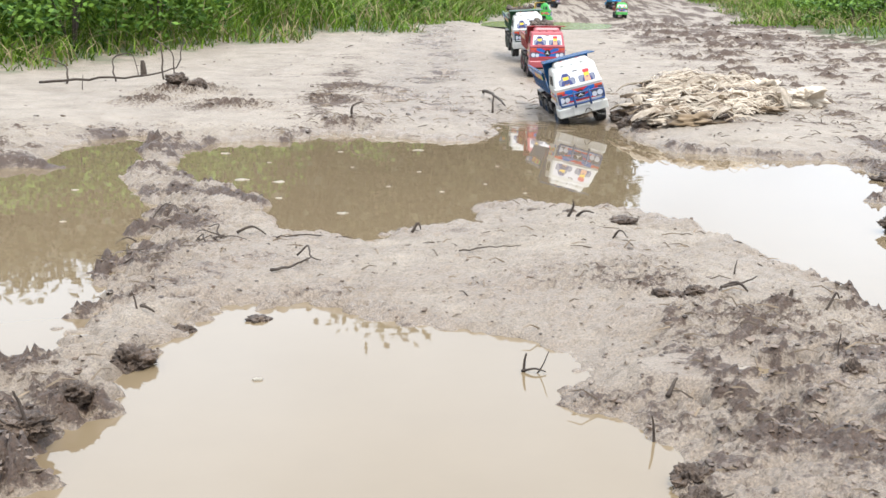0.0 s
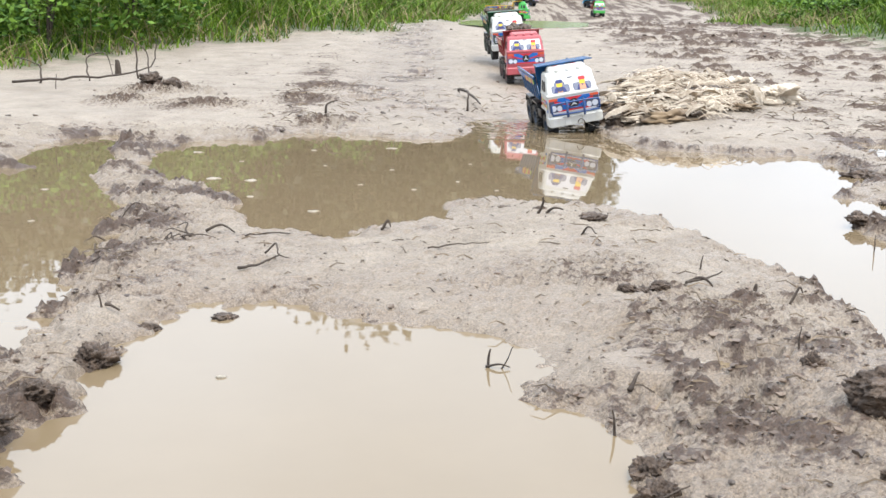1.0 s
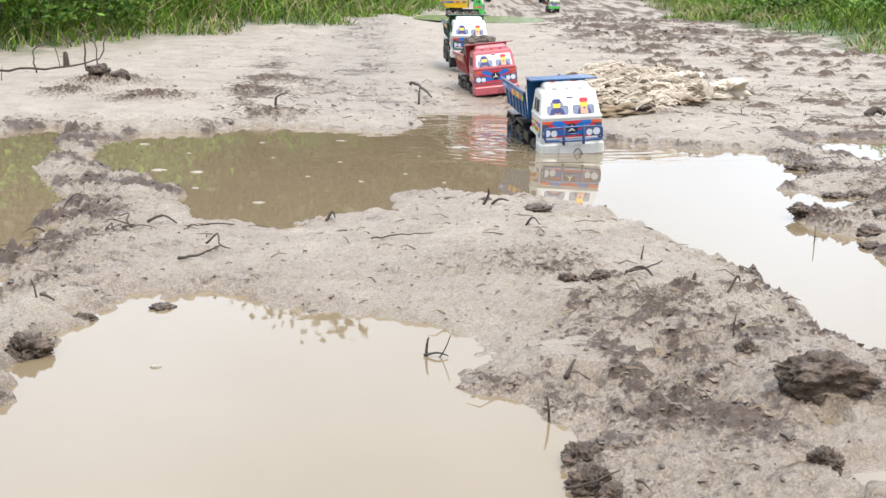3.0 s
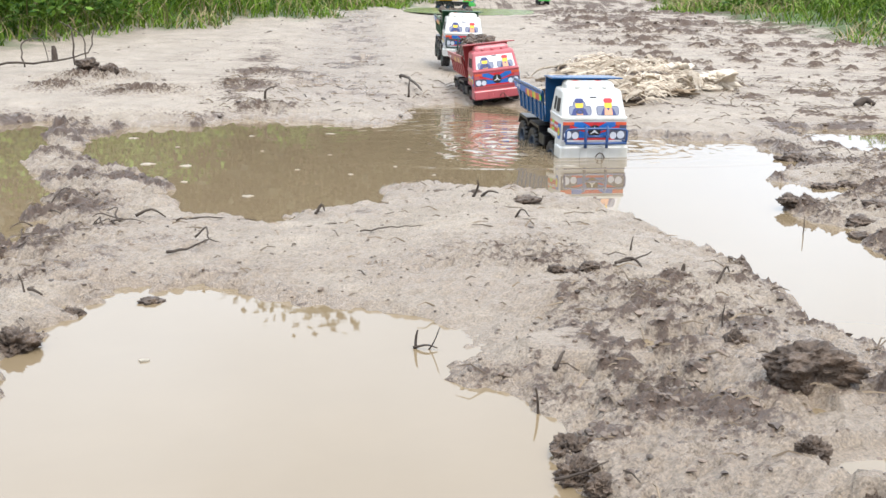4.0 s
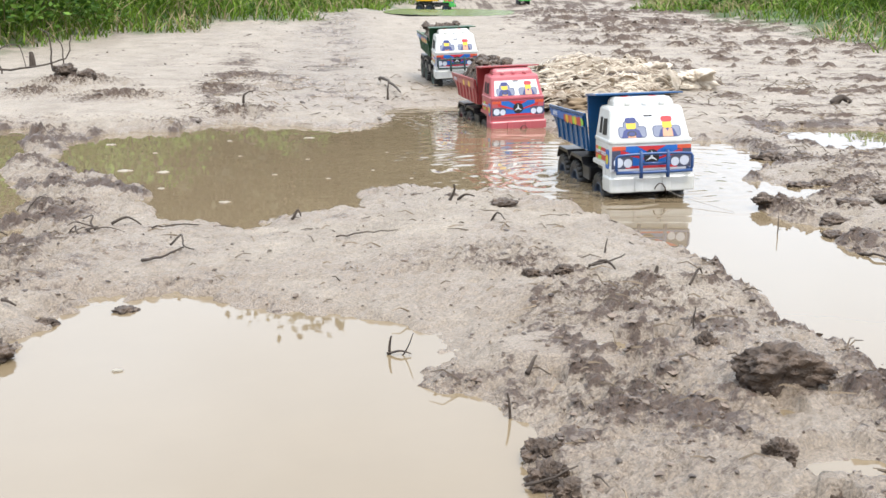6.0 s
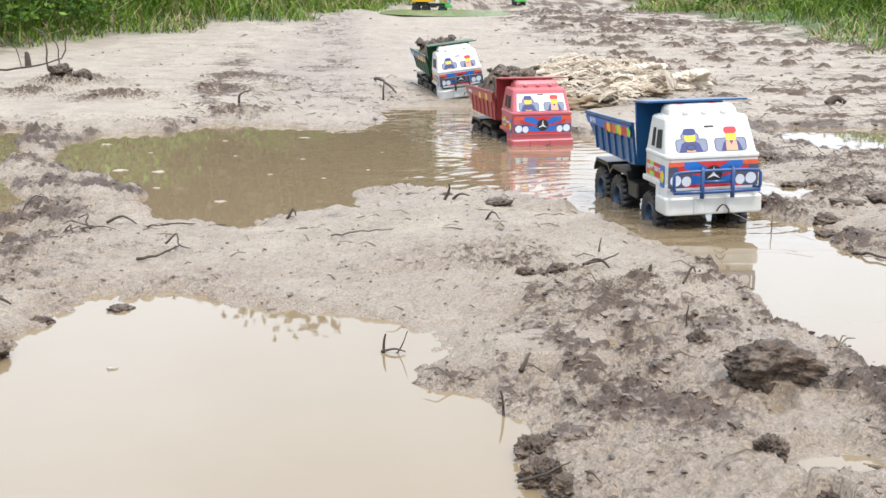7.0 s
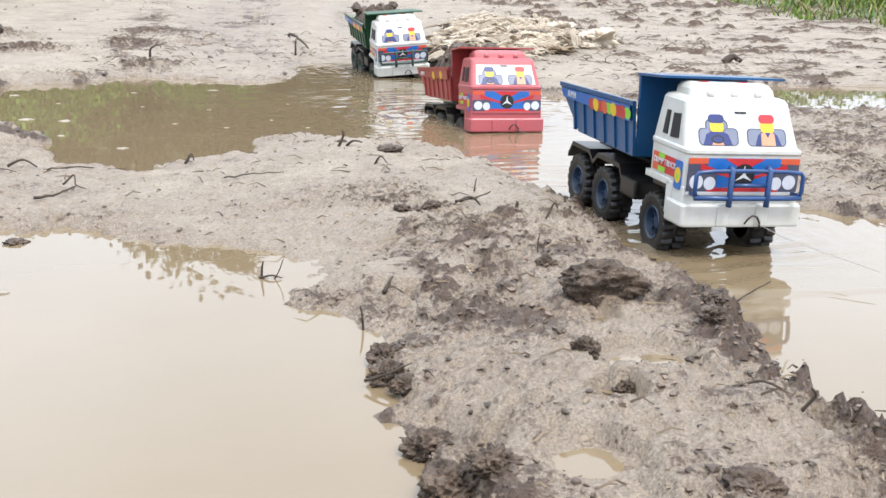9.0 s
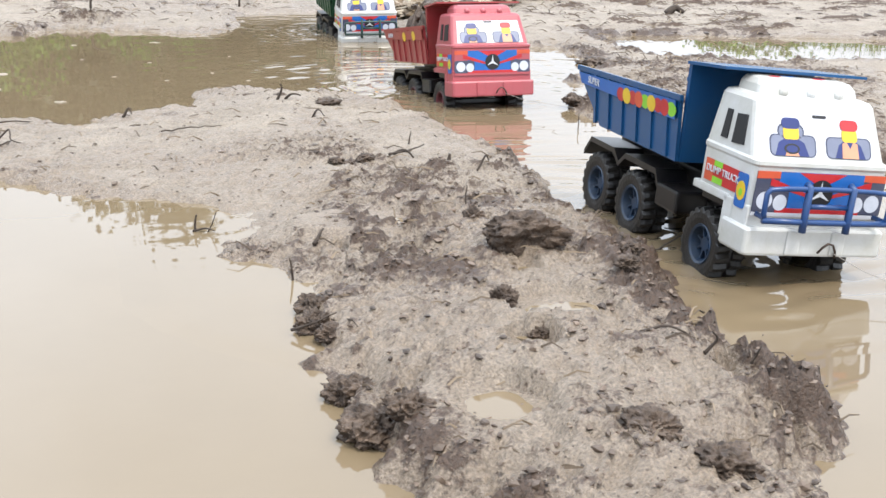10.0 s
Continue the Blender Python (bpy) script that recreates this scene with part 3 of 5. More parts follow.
def clod_mesh(r, seed, flat=.6, sub=3, rough=.5, hollow=0.0, crag=.5):
    """A crumbly lump; hollow carves a cave into the side that faces -y."""
    bm = bmesh.new()
    bmesh.ops.create_icosphere(bm, subdivisions=sub, radius=1)
    off = Vector((seed * 3.1, seed * 1.7, seed * .9))
    cave = Vector((.35, -.9, -.25)).normalized()
    for v in bm.verts:
        n = noise.fractal(v.co * 1.5 + off, .8, 2.1, 6)
        k = abs(noise.noise(v.co * 4.2 + off)) + .5 * abs(noise.noise(v.co * 9 + off))
        if sub > 3:
            k += .16 * abs(noise.noise(v.co * 17 + off))
        q = max(.3, 1.16 + rough * n - crag * k)
        if hollow:
            q *= 1 - hollow * min(1, max(0, (v.co.dot(cave) - .62) / .2))
        v.co *= r * q
        v.co.z *= flat
    return bm


def truck(name, label, body, bed_mat, rim_mat, bar_mat, load):
    """A plastic toy dump truck; its origin is the bumper's lower front edge, its nose points to -y."""
    root = tagged(new(name, None), label, "toy truck", "toy truck convoy")
    # cab shell
    bm = bmesh.new()
    loft(bm, [rounded_plan(.475, .052, .68, .29), rounded_plan(.475, .052, .68, .535), rounded_plan(.482, .04, .685, .55), rounded_plan(.482, .042, .685, .572),
              rounded_plan(.472, .092, .68, .585), rounded_plan(.452, .166, .67, .74), rounded_plan(.43, .235, .66, .90), rounded_plan(.415, .262, .645, .925), rounded_plan(.38, .3, .62, .935)])
    bmesh.ops.recalc_face_normals(bm, faces=bm.faces)
    cab = part("cab", scaled(bm), body, root)
    bm = bmesh.new()
    loft(bm, [rounded_plan(.36, .32, .62, .93), rounded_plan(.35, .34, .62, .985), rounded_plan(.325, .37, .61, 1.02), rounded_plan(.29, .4, .59, 1.03)])
    bmesh.ops.recalc_face_normals(bm, faces=bm.faces)
    part("roof_visor", scaled(bm), body, root)
    if body is WHITE:
        for u, v, w, tone in ((-.2, .45, .05, RED), (-.05, .52, .07, SKYBLUE), (.14, .47, .05, RED), (.2, .55, .04, SKYBLUE)):
            prism("roof_sticker_scrap", [(u - w, v), (u, v - .03), (u + w, v + .01), (u + .3 * w, v + .04)], lambda a, c, d: (a, c, 1.031 + d), .002, tone, root)
    for x in (-.2, 0, .2):
        bm = bmesh.new()
        bmesh.ops.create_uvsphere(bm, u_segments=12, v_segments=8, radius=.035)
        bmesh.ops.translate(bm, vec=(x, .335, .955), verts=bm.verts)
        part("marker_lamp", scaled(bm), body, root)
    # lower front: apron, bumper and side skirts
    boxed("apron", (-.478, .478, .055, .3, .12, .295), body, root)
    bm = bmesh.new()
    loft(bm, [rounded_plan(.49, .005, .3, 0, .03), rounded_plan(.5, 0, .3, .015, .03), rounded_plan(.5, .0, .3, .155, .03), rounded_plan(.49, .012, .3, .172, .03)])
    bmesh.ops.recalc_face_normals(bm, faces=bm.faces)
    bumper = part("bumper", scaled(bm), body, root)
    for x in (-.16, .16):
        boxed("bumper_step", (x - .05, x + .05, -.014, .03, .008, .16), body, bumper, .01)
    for s in (-1, 1):
        x0, x1 = sorted((s * .44, s * .485))
        boxed("side_step", (x0, x1, .28, .72, .255, .31), body, root)
        boxed("side_skirt", (x0, x1, .22, .33, .04, .3), body, root)
        side = on_side(s)
        # no opening is cut: dark plates paint the shade inside the windows
        prism("side_window", [(.235, .63), (.37, .62), (.385, .80), (.275, .81)], side, .004, SHADEPRINT, cab, "dark plate painted as the shade in a side window")
        prism("rear_side_window", [(.43, .63), (.505, .63), (.505, .81), (.45, .81)], side, .004, SHADEPRINT, cab, "dark plate painted as the shade in a side window")
        dec = prism("side_sticker", rect(.14, .6, .335, .475), side, .002, RED, cab, "colourful sticker lettered DUMP TRUCK")
        prism("sticker_patch", rect(.5, .6, .335, .475), side, .0035, ORANGE, dec)
        prism("sticker_patch", rect(.38, .5, .335, .375), side, .0035, LIME, dec)
        prism("sticker_patch", rect(.4, .5, .44, .475), side, .0035, LIME, dec)
        prism("sticker_patch", rect(.1, .21, .26, .475, .02), side, .0035, SKYBLUE, dec)
        prism("sticker_ring", ellipse(.155, .365, .05, .06), side, .005, YELLOW, dec)
        prism("sticker_ring_hole", ellipse(.155, .355, .02, .025), side, .006, LIME, dec)
        rot = Matrix(((0, 0, s, 0), (s, 0, 0, 0), (0, 1, 0, 0), (0, 0, 0, 1)))
        lettering("lettering", "DUMP TRUCK", .062 * W, Matrix.Translation((s * .487 * W, .385 * W, .415 * W)) @ rot, PAPER, dec)
    # windscreen sticker with two seats and plain figures
    screen = prism("windscreen_sticker", [(-.4, .60), (.4, .60), (.372, .86), (-.372, .86)], on_glass, .002, PAPER, cab, "white printed windscreen sticker with two seated figures")
    prism("windscreen_slot", rect(-.05, .05, .825, .842, .008), on_glass, .005, SHADEPRINT, screen)
    for cx in (-.2, .2):
        prism("printed_seat", rect(cx - .165, cx + .165, .60, .725, .035), on_glass, .0035, SEATLINE, screen)
        prism("printed_seat", rect(cx - .155, cx + .155, .605, .718, .03), on_glass, .0045, SEAT, screen)
    prism("printed_headrest", rect(-.305, -.115, .70, .785, .04), on_glass, .0035, SEATLINE, screen)
    prism("printed_headrest", rect(-.295, -.125, .70, .778, .04), on_glass, .0045, SEAT, screen)
    prism("printed_body", [(-.33, .605), (-.09, .605), (-.12, .68), (-.17, .705), (-.25, .705), (-.3, .68)], on_glass, .006, NAVY, screen)
    prism("printed_body", [(-.26, .605), (-.16, .605), (-.17, .625), (-.25, .625)], on_glass, .007, CREAM, screen)
    prism("printed_body", ellipse(-.21, .645, .055, .03), on_glass, .0075, SHADEPRINT, screen)
    prism("printed_body", ellipse(-.21, .645, .04, .02), on_glass, .008, NAVY, screen)
    prism("printed_head", rect(-.265, -.155, .698, .77, .02), on_glass, .0075, YELLOW, screen)
    prism("printed_cap", rect(-.275, -.145, .758, .82, .03), on_glass, .0085, NAVY, screen)
    prism("printed_body", [(.1, .605), (.32, .605), (.29, .68), (.25, .705), (.17, .705), (.13, .68)], on_glass, .006, NAVY, screen)
    prism("printed_vest", [(.15, .605), (.27, .605), (.265, .69), (.235, .70), (.21, .66), (.185, .70), (.155, .69)], on_glass, .007, CREAM, screen)
    prism("printed_head", rect(.155, .265, .698, .77, .02), on_glass, .0075, YELLOW, screen)
    prism("printed_cap", rect(.145, .275, .762, .825, .03), on_glass, .0085, RED, screen)
    # grille sticker
    grille = prism("grille_sticker", [(-.46, .515), (.46, .515), (.46, .25), (-.46, .25)], on_grille, .002, SEATLINE if body is not PINK else body, cab, "printed grille sticker with headlights and blue stripes")
    prism("grille_strip", [(-.46, .515), (-.2, .515), (-.26, .475), (-.46, .47)], on_grille, .0035, ORANGE, grille)
    prism("grille_strip", [(.46, .515), (.2, .515), (.26, .475), (.46, .47)], on_grille, .0035, ORANGE, grille)
    prism("grille_centre", rect(-.3, .3, .26, .515), on_grille, .0038, SKYBLUE, grille)
    prism("grille_strip", [(-.17, .513), (.17, .513), (.04, .445), (-.04, .445)], on_grille, .005, RED, grille)
    prism("grille_strip", rect(-.3, .3, .262, .292), on_grille, .005, RED, grille)
    for s in (-1, 1):
        prism("grille_stripe", [(s * .36, .475), (s * .06, .375), (s * .06, .355), (s * .36, .43)], on_grille, .005, RED, grille)
        prism("printed_headlight", rect(min(s * .46, s * .22), max(s * .46, s * .22), .265, .405, .02), on_grille, .0045, SEATLINE, grille)
        prism("printed_headlight", ellipse(s * .385, .335, .055, .055), on_grille, .006, LAMP, grille)
        prism("printed_headlight", ellipse(s * .275, .325, .048, .05), on_grille, .006, LAMP, grille)
    badge = prism("badge", ellipse(0, .385, .09, .09), on_grille, .006, SHADEPRINT, grille, "round black badge with a silver star")
    for a in (90, 210, 330):
        c, t = math.cos(radians(a)), math.sin(radians(a))
        prism("badge_ray", [(c * .08, .385 + t * .08), (-t * .014, .385 + c * .014), (t * .014, .385 - c * .014)], on_grille, .008, SILVER, badge)
    prism("grille_edge", rect(-.46, .46, .238, .262), on_grille, .006, PAPER if body is not PINK else body, grille)
    # bull bar
    if bar_mat:
        bar = new("bull_bar", None)
        bar.parent = root
        def bars(n, pts, r=.017):
            part(n, scaled(tube(bmesh.new(), pts, r)), bar_mat, bar, smooth=True)
        y = -.06
        bars("hoop", [(-.42, .06, .25), (-.43, y, .25), (-.44, y, .28), (-.44, y, .4), (-.42, y, .425), (-.3, y, .435), (0, y, .44), (.3, y, .435), (.42, y, .425), (.44, y, .4), (.44, y, .28), (.43, y, .25), (.42, .06, .25)])
        bars("rail", [(-.44, y, .235), (-.2, y, .232), (.2, y, .232), (.44, y, .235)], .02)
        bars("rail", [(-.15, y, .33), (.15, y, .33)])
        for x in (-.155, .155):
            bars("upright", [(x, y - .005, .17), (x, y - .005, .25), (x, y - .005, .45), (x, y + .03, .46)], .023)
    # hook and tow string
    bm = bmesh.new()
    tube(bm, [(.02, -.02, .03), (.03, -.045, .07), (.06, -.055, .1), (.1, -.05, .09), (.14, -.03, .04), (.15, -.02, .0)], .008, 6)
    part("tow_hook", scaled(bm), WIRE, root, "bent rusty wire hook", smooth=True)
    bm = bmesh.new()
    tube(bm, [(.13, -.03, .03), (.25, -.2, -.03), (.42, -.5, -.07), (.6, -.9, -.1)], .0025, 5)
    part("tow_string", scaled(bm), STRING, root)
    # chassis
    boxed("chassis", (-.2, .2, .2, 2.38, .08, .27), BLACK, root)
    boxed("cab_floor", (-.44, .44, .1, .66, .2, .3), BLACK, root)
    boxed("bed_mount", (-.12, .12, 1.4, 2.2, .25, .36), BLACK, root)
    for s in (-1, 1):
        x0, x1 = sorted((s * .22, s * .47))
        boxed("tank", (x0, x1, .92, 1.22, .0, .16), BLACK, root, .02)
        bm = bmesh.new()
        prof = [(1.2, .1), (1.27, .2), (1.75, .2), (1.85, .12), (1.95, .2), (2.36, .2), (2.46, .08)]
        a = [(x0, u, v) for u, v in prof] + [(x0, u, v + .04) for u, v in prof[::-1]]
        b = [(x1 * 1.04, u, v) for u, v in prof] + [(x1 * 1.04, u, v + .04) for u, v in prof[::-1]]
        loft(bm, [a, b])
        bmesh.ops.recalc_face_normals(bm, faces=bm.faces)
        part("mudguard", scaled(bm), BLACK, root)
    boxed("axle", (-.36, .36, .48, .56, -.11, -.05), BLACK, root)
    # tipper bed
    bed = new("tipper_bed", None)
    bed.parent = root
    bm = bmesh.new()
    loft(bm, [[(-.425, 1.06, .34), (.425, 1.06, .34), (.425, 2.3, .34), (-.425, 2.3, .34)], [(-.43, 1.05, .365), (.43, 1.05, .365), (.43, 2.32, .365), (-.43, 2.32, .365)]])
    bmesh.ops.recalc_face_normals(bm, faces=bm.faces)
    part("bed_floor", scaled(bm), bed_mat, bed)
    for s in (-1, 1):
        f = on_bed(s)
        prism("bed_side", [(1.05, .34), (2.28, .34), (2.7, .7), (2.69, .74), (1.02, .79)], f, .014, bed_mat, bed)
        prism("top_rail", [(1.0, .76), (2.71, .71), (2.7, .75), (1.0, .80)], lambda u, v, d, f=f: f(u, v, d + .012), .014, bed_mat, bed)
        for k in range(6):
            u = 1.16 + k * .235
            top = .755 - .03 * k / 5
            prism("bed_rib", [(u, .35), (u + .035, .35), (u + .035, top), (u, top)], lambda u, v, d, f=f: f(u, v, d + .018), .012, bed_mat, bed)
        dec = prism("bed_sticker", [(1.05, .625), (2.6, .62), (2.66, .7), (1.05, .755)], lambda u, v, d, f=f: f(u, v, d + .031), .002, SKYBLUE if body is not PINK else bed_mat, bed, "colourful bed sticker lettered SUPER")
        mats = (LIME, RED, RED, YELLOW, LIME, ORANGE, RED, YELLOW, RED)
        for k in range(9):
            if body is PINK and k not in (3, 7):
                continue
            cu = 1.1 + .098 * k
            prism("sticker_dot", ellipse(cu, .685 - .004 * k, .065, .058 if k % 2 else .05, 14), lambda u, v, d, f=f: f(u, v, d + .032 + .0006 * (k % 2)), .002, mats[k], dec)
        rot = Matrix(((0, 0, s, 0), (s, 0, 0, 0), (0, 1, 0, 0), (0, 0, 0, 1)))
        lettering("lettering", "SUPER", .075 * W, Matrix.Translation((s * (bed_width(.67) + .054) * W, 2.36 * W, .668 * W)) @ rot, PAPER, dec)
    if load:
        bm = bmesh.new()
        loft(bm, [[(-.43, 2.3, .34), (.43, 2.3, .34), (.43, 2.33, .34), (-.43, 2.33, .34)], [(-.478, 2.66, .7), (.478, 2.66, .7), (.478, 2.7, .7), (-.478, 2.7, .7)]])
        bmesh.ops.recalc_face_normals(bm, faces=bm.faces)
        part("tailgate", scaled(bm), bed_mat, bed)
    bm = bmesh.new()
    loft(bm, [[(-.425, 1.04, .34), (.425, 1.04, .34), (.425, 1.07, .34), (-.425, 1.07, .34)], [(-.475, .99, 1.02), (.475, .99, 1.02), (.475, 1.03, 1.02), (-.475, 1.03, 1.02)]])
    bmesh.ops.recalc_face_normals(bm, faces=bm.faces)
    part("headboard", scaled(bm), bed_mat, bed)
    bm = bmesh.new()
    loft(bm, [[(-.52, .5, 1.048), (.52, .5, 1.048), (.52, .5, 1.066), (-.52, .5, 1.066)], [(-.49, 1.03, 1.005), (.49, 1.03, 1.005), (.49, 1.03, 1.026), (-.49, 1.03, 1.026)]])
    bmesh.ops.recalc_face_normals(bm, faces=bm.faces)
    part("cab_guard", scaled(bm), bed_mat, bed)
    if load:
        pile = new("load_of_mud", None)
        pile.parent = root
        bm = bmesh.new()
        bmesh.ops.create_grid(bm, x_segments=40, y_segments=60, size=1)
        for v in bm.verts:
            q = max(0, 1 - v.co.x ** 4) * max(0, 1 - v.co.y ** 4)
            n = noise.fractal(Vector((v.co.x * 3, v.co.y * 5, load)), 1, 2, 5)
            v.co = Vector((v.co.x * .41, 1.83 + v.co.y * .76, .66 + q * ((.26 if load < 2 else .2) + .24 * n)))
        part("mud", scaled(bm), MUD, pile, "dark wet mud")
        rnd = random.Random(int(load * 10))
        for k in range(34):
            bm = clod_mesh(rnd.uniform(.05, .12), k + load * 7, .75, 2)
            bmesh.ops.translate(bm, vec=(rnd.uniform(-.33, .33), rnd.uniform(1.12, 2.4), rnd.uniform(.86, 1.06) - (.1 if load > 2 else 0)), verts=bm.verts)
            part("clod", scaled(bm), MUD, pile)
    wheels = [wheel(root, s, y, rim_mat) for y in (.52, 1.55, 2.15) for s in (-1, 1)]
    return root, wheels


WHITE = material("scuffed_white_plastic", (0.48, 0.485, 0.478), 0.3, 0, (0.38, 0.37, 0.325), 14, 0.05, 300)
PINK = material("faded_red_plastic", (0.34, 0.066, 0.078), 0.3, 0, (0.28, 0.072, 0.08), 14, 0.05, 300)
DARKRED = material("red_bed_plastic", (0.27, 0.028, 0.032), 0.3, 0, (0.24, 0.05, 0.045), 12, 0.05, 300)
BLUE = material("worn_blue_plastic", (0.005, 0.058, 0.17), 0.25, 0, (0.012, 0.064, 0.155), 12, 0.05, 300)
GREEN = material("worn_green_plastic", (0.008, 0.055, 0.022), 0.28, 0, (0.018, 0.065, 0.03), 12, 0.05, 300)
BLUEBAR = material("blue_bull_bar_plastic", (0.01, 0.045, 0.15), 0.3)
GREENBAR = material("green_bull_bar_plastic", (0.006, 0.03, 0.025), 0.35)
BLUERIM = material("dirty_blue_rim", (0.008, 0.03, 0.07), 0.4, 0, (0.02, 0.026, 0.035), 30)
REDRIM = material("dirty_red_rim", (0.1, 0.01, 0.016), 0.4, 0, (0.05, 0.02, 0.02), 30)
GREENRIM = material("dirty_green_rim", (0.01, 0.04, 0.025), 0.4, 0, (0.025, 0.03, 0.025), 30)

white_truck = truck("dump_truck", "white and blue plastic toy dump truck with open empty bed", WHITE, BLUE, BLUERIM, BLUEBAR, 0)
red_truck = truck("dump_truck", "faded red plastic toy dump truck loaded with mud", PINK, DARKRED, REDRIM, None, 1.3)
green_truck = truck("dump_truck", "white and green plastic toy dump truck carrying mud", WHITE, GREEN, GREENRIM, GREENBAR, 2.7)

# ---- clods, crumbs, twigs ----
def mud_clod(x, y, r, seed, flat=.6, sub=5, sink=.25, label="dark wet clod of mud on the bank"):
    bm = clod_mesh(r * .9, seed, flat, sub if y < 1.4 else 4, .42)
    ob = part("mud_clod", bm, MUD, smooth=True)
    ob.matrix_basis = pose(x, y, max(height_at(x, y), 0) + r * flat * (.2 - sink), 0, 0, seed * 47)
    return tagged(ob, label, "mud clod", "mud clods")


for k, (x, y, r, flat) in enumerate([
        (-.322, .906, .022, .7), (-.333, .775, .018, .6), (-.345, .70, .02, .5), (-.302, 1.02, .013, .6), (-.35, .64, .02, .6), (-.37, .60, .022, .6),
        (.204, .812, .008, .9), (.31, .82, .011, 1.1),
        (.145, .655, .016, .7), (.142, .615, .017, .8), (.153, .585, .012, .7), (.16, .478, .017, .7), (.17, .42, .024, .6), (.19, .405, .016, .6),
        (.32, .335, .02, .5), (.35, .30, .022, .5), (.287, .575, .012, .8), (.3, .515, .011, .7), (.4, .62, .012, .5),
        (.42, .67, .011, .5), (.22, 1.1, .016, .5), (.235, 1.1, .011, .5), (.2, 1.11, .01, .5), (.15, 1.62, .014, .5), (.22, 1.56, .022, .5), (.1, 1.7, .014, .4),
        (.776, 1.85, .025, .4), (.83, 1.87, .024, .4), (.7, 1.5, .024, .5), (.76, 1.58, .028, .5), (.83, 1.6, .028, .5), (.67, 1.42, .02, .5), (.86, 2.2, .05, .35), (.64, 1.63, .02, .5), (.8, 1.45, .03, .5),
        (.46, 3.1, .04, .7), (.5, 3.2, .05, .6), (.45, 3.25, .035, .7), (.47, 2.98, .03, .6), (-.93, 3.63, .035, .6), (-.86, 3.6, .03, .6), (-.98, 3.35, .03, .5)]):
    mud_clod(x, y, r, k + 1, flat)


# the large hollow lump torn out by a wheel
hero = part("mud_clod", clod_mesh(.028, 5.3, .6, 5, .3, .5, .3), MUD, smooth=True)
hero.matrix_basis = pose(.335, .705, height_at(.335, .705) + .007, 0, 0, 0) @ Matrix.Diagonal((1.2, .85, 1, 1))
tagged(hero, "large dark clod of mud with a hollow underside", "mud clod", "mud clods")


def crumb_field(name, n, x0, x1, y0, y1, skew, small, large, bare, seed, label):
    """Loose crumbs of mud and sand, too many to count."""
    rng = np.random.RandomState(seed)
    x, y = rng.uniform(x0, x1, n), y0 + (y1 - y0) * rng.uniform(0, 1, n) ** skew
    h, mud, _, green = ground_height(x, y, True)
    keep = (h > .004) & (rng.uniform(0, 1, n) < bare + (1 - bare) * mud) & (green < .5)
    x, y, h, mud = x[keep], y[keep], h[keep], mud[keep]
    r = (small + large * rng.uniform(0, 1, len(x)) ** 4) * (1 + .3 * mud)
    t = (1 + 5 ** .5) / 2
    base = np.array([(-1, t, 0), (1, t, 0), (-1, -t, 0), (1, -t, 0), (0, -1, t), (0, 1, t), (0, -1, -t), (0, 1, -t), (t, 0, -1), (t, 0, 1), (-t, 0, -1), (-t, 0, 1)]) / 1.9
    tri = np.array([(0, 11, 5), (0, 5, 1), (0, 1, 7), (0, 7, 10), (0, 10, 11), (1, 5, 9), (5, 11, 4), (11, 10, 2), (10, 7, 6), (7, 1, 8),
                    (3, 9, 4), (3, 4, 2), (3, 2, 6), (3, 6, 8), (3, 8, 9), (4, 9, 5), (2, 4, 11), (6, 2, 10), (8, 6, 7), (9, 8, 1)])
    a = rng.uniform(0, 6.28, len(x))
    v = base[None] * (1 + .45 * rng.uniform(-1, 1, (len(x), 12, 1))) * r[:, None, None] * (1 + .4 * rng.uniform(-1, 1, (len(x), 1, 3)))
    vx = v[..., 0] * np.cos(a)[:, None] - v[..., 1] * np.sin(a)[:, None]
    vy = v[..., 0] * np.sin(a)[:, None] + v[..., 1] * np.cos(a)[:, None]
    v = np.stack([vx + x[:, None], vy + y[:, None], v[..., 2] * .55 + h[:, None]], -1)
    f = tri[None] + 12 * np.arange(len(x))[:, None, None]
    raw(name, v.reshape(-1, 3), f.reshape(-1, 3), CRUMB, label=label, kind="stuff")


def island_tint(m, c1, c2):
    """Each loose piece of a joined mesh takes its own shade."""
    nt = m.node_tree
    p = nt.nodes["Principled BSDF"]
    g = nt.nodes.new("ShaderNodeNewGeometry")
    mix = nt.nodes.new("ShaderNodeMix")
    mix.data_type = "RGBA"
    mix.inputs["A"].default_value, mix.inputs["B"].default_value = (*c1, 1), (*c2, 1)
    nt.links.new(g.outputs["Random Per Island"], mix.inputs["Factor"])
    nt.links.new(mix.outputs["Result"], p.inputs["Base Color"])
    return m


CRUMB = island_tint(material("loose_crumbs", (.1, .1, .1), .5), (.03, .018, .011), (.15, .107, .077))
FIBRE = island_tint(material("rotting_fibres", (.1, .1, .1), .8), (.05, .035, .024), (.2, .15, .1))
GRASSES = island_tint(material("grass_blades", (.1, .1, .1), .6, spec=.15), (.018, .056, .004), (.145, .225, .022))
LEAVES = island_tint(material("shrub_leaves", (.1, .1, .1), .6, spec=.2), (.016, .055, .006), (.12, .21, .025))
TREELEAF = island_tint(material("tree_leaves", (.1, .1, .1), .5), (.034, .034, .01), (.064, .06, .018))
HUSK = island_tint(material("pale_husk_fibre", (.1, .1, .1), .75), (.16, .11, .07), (.62, .54, .43))
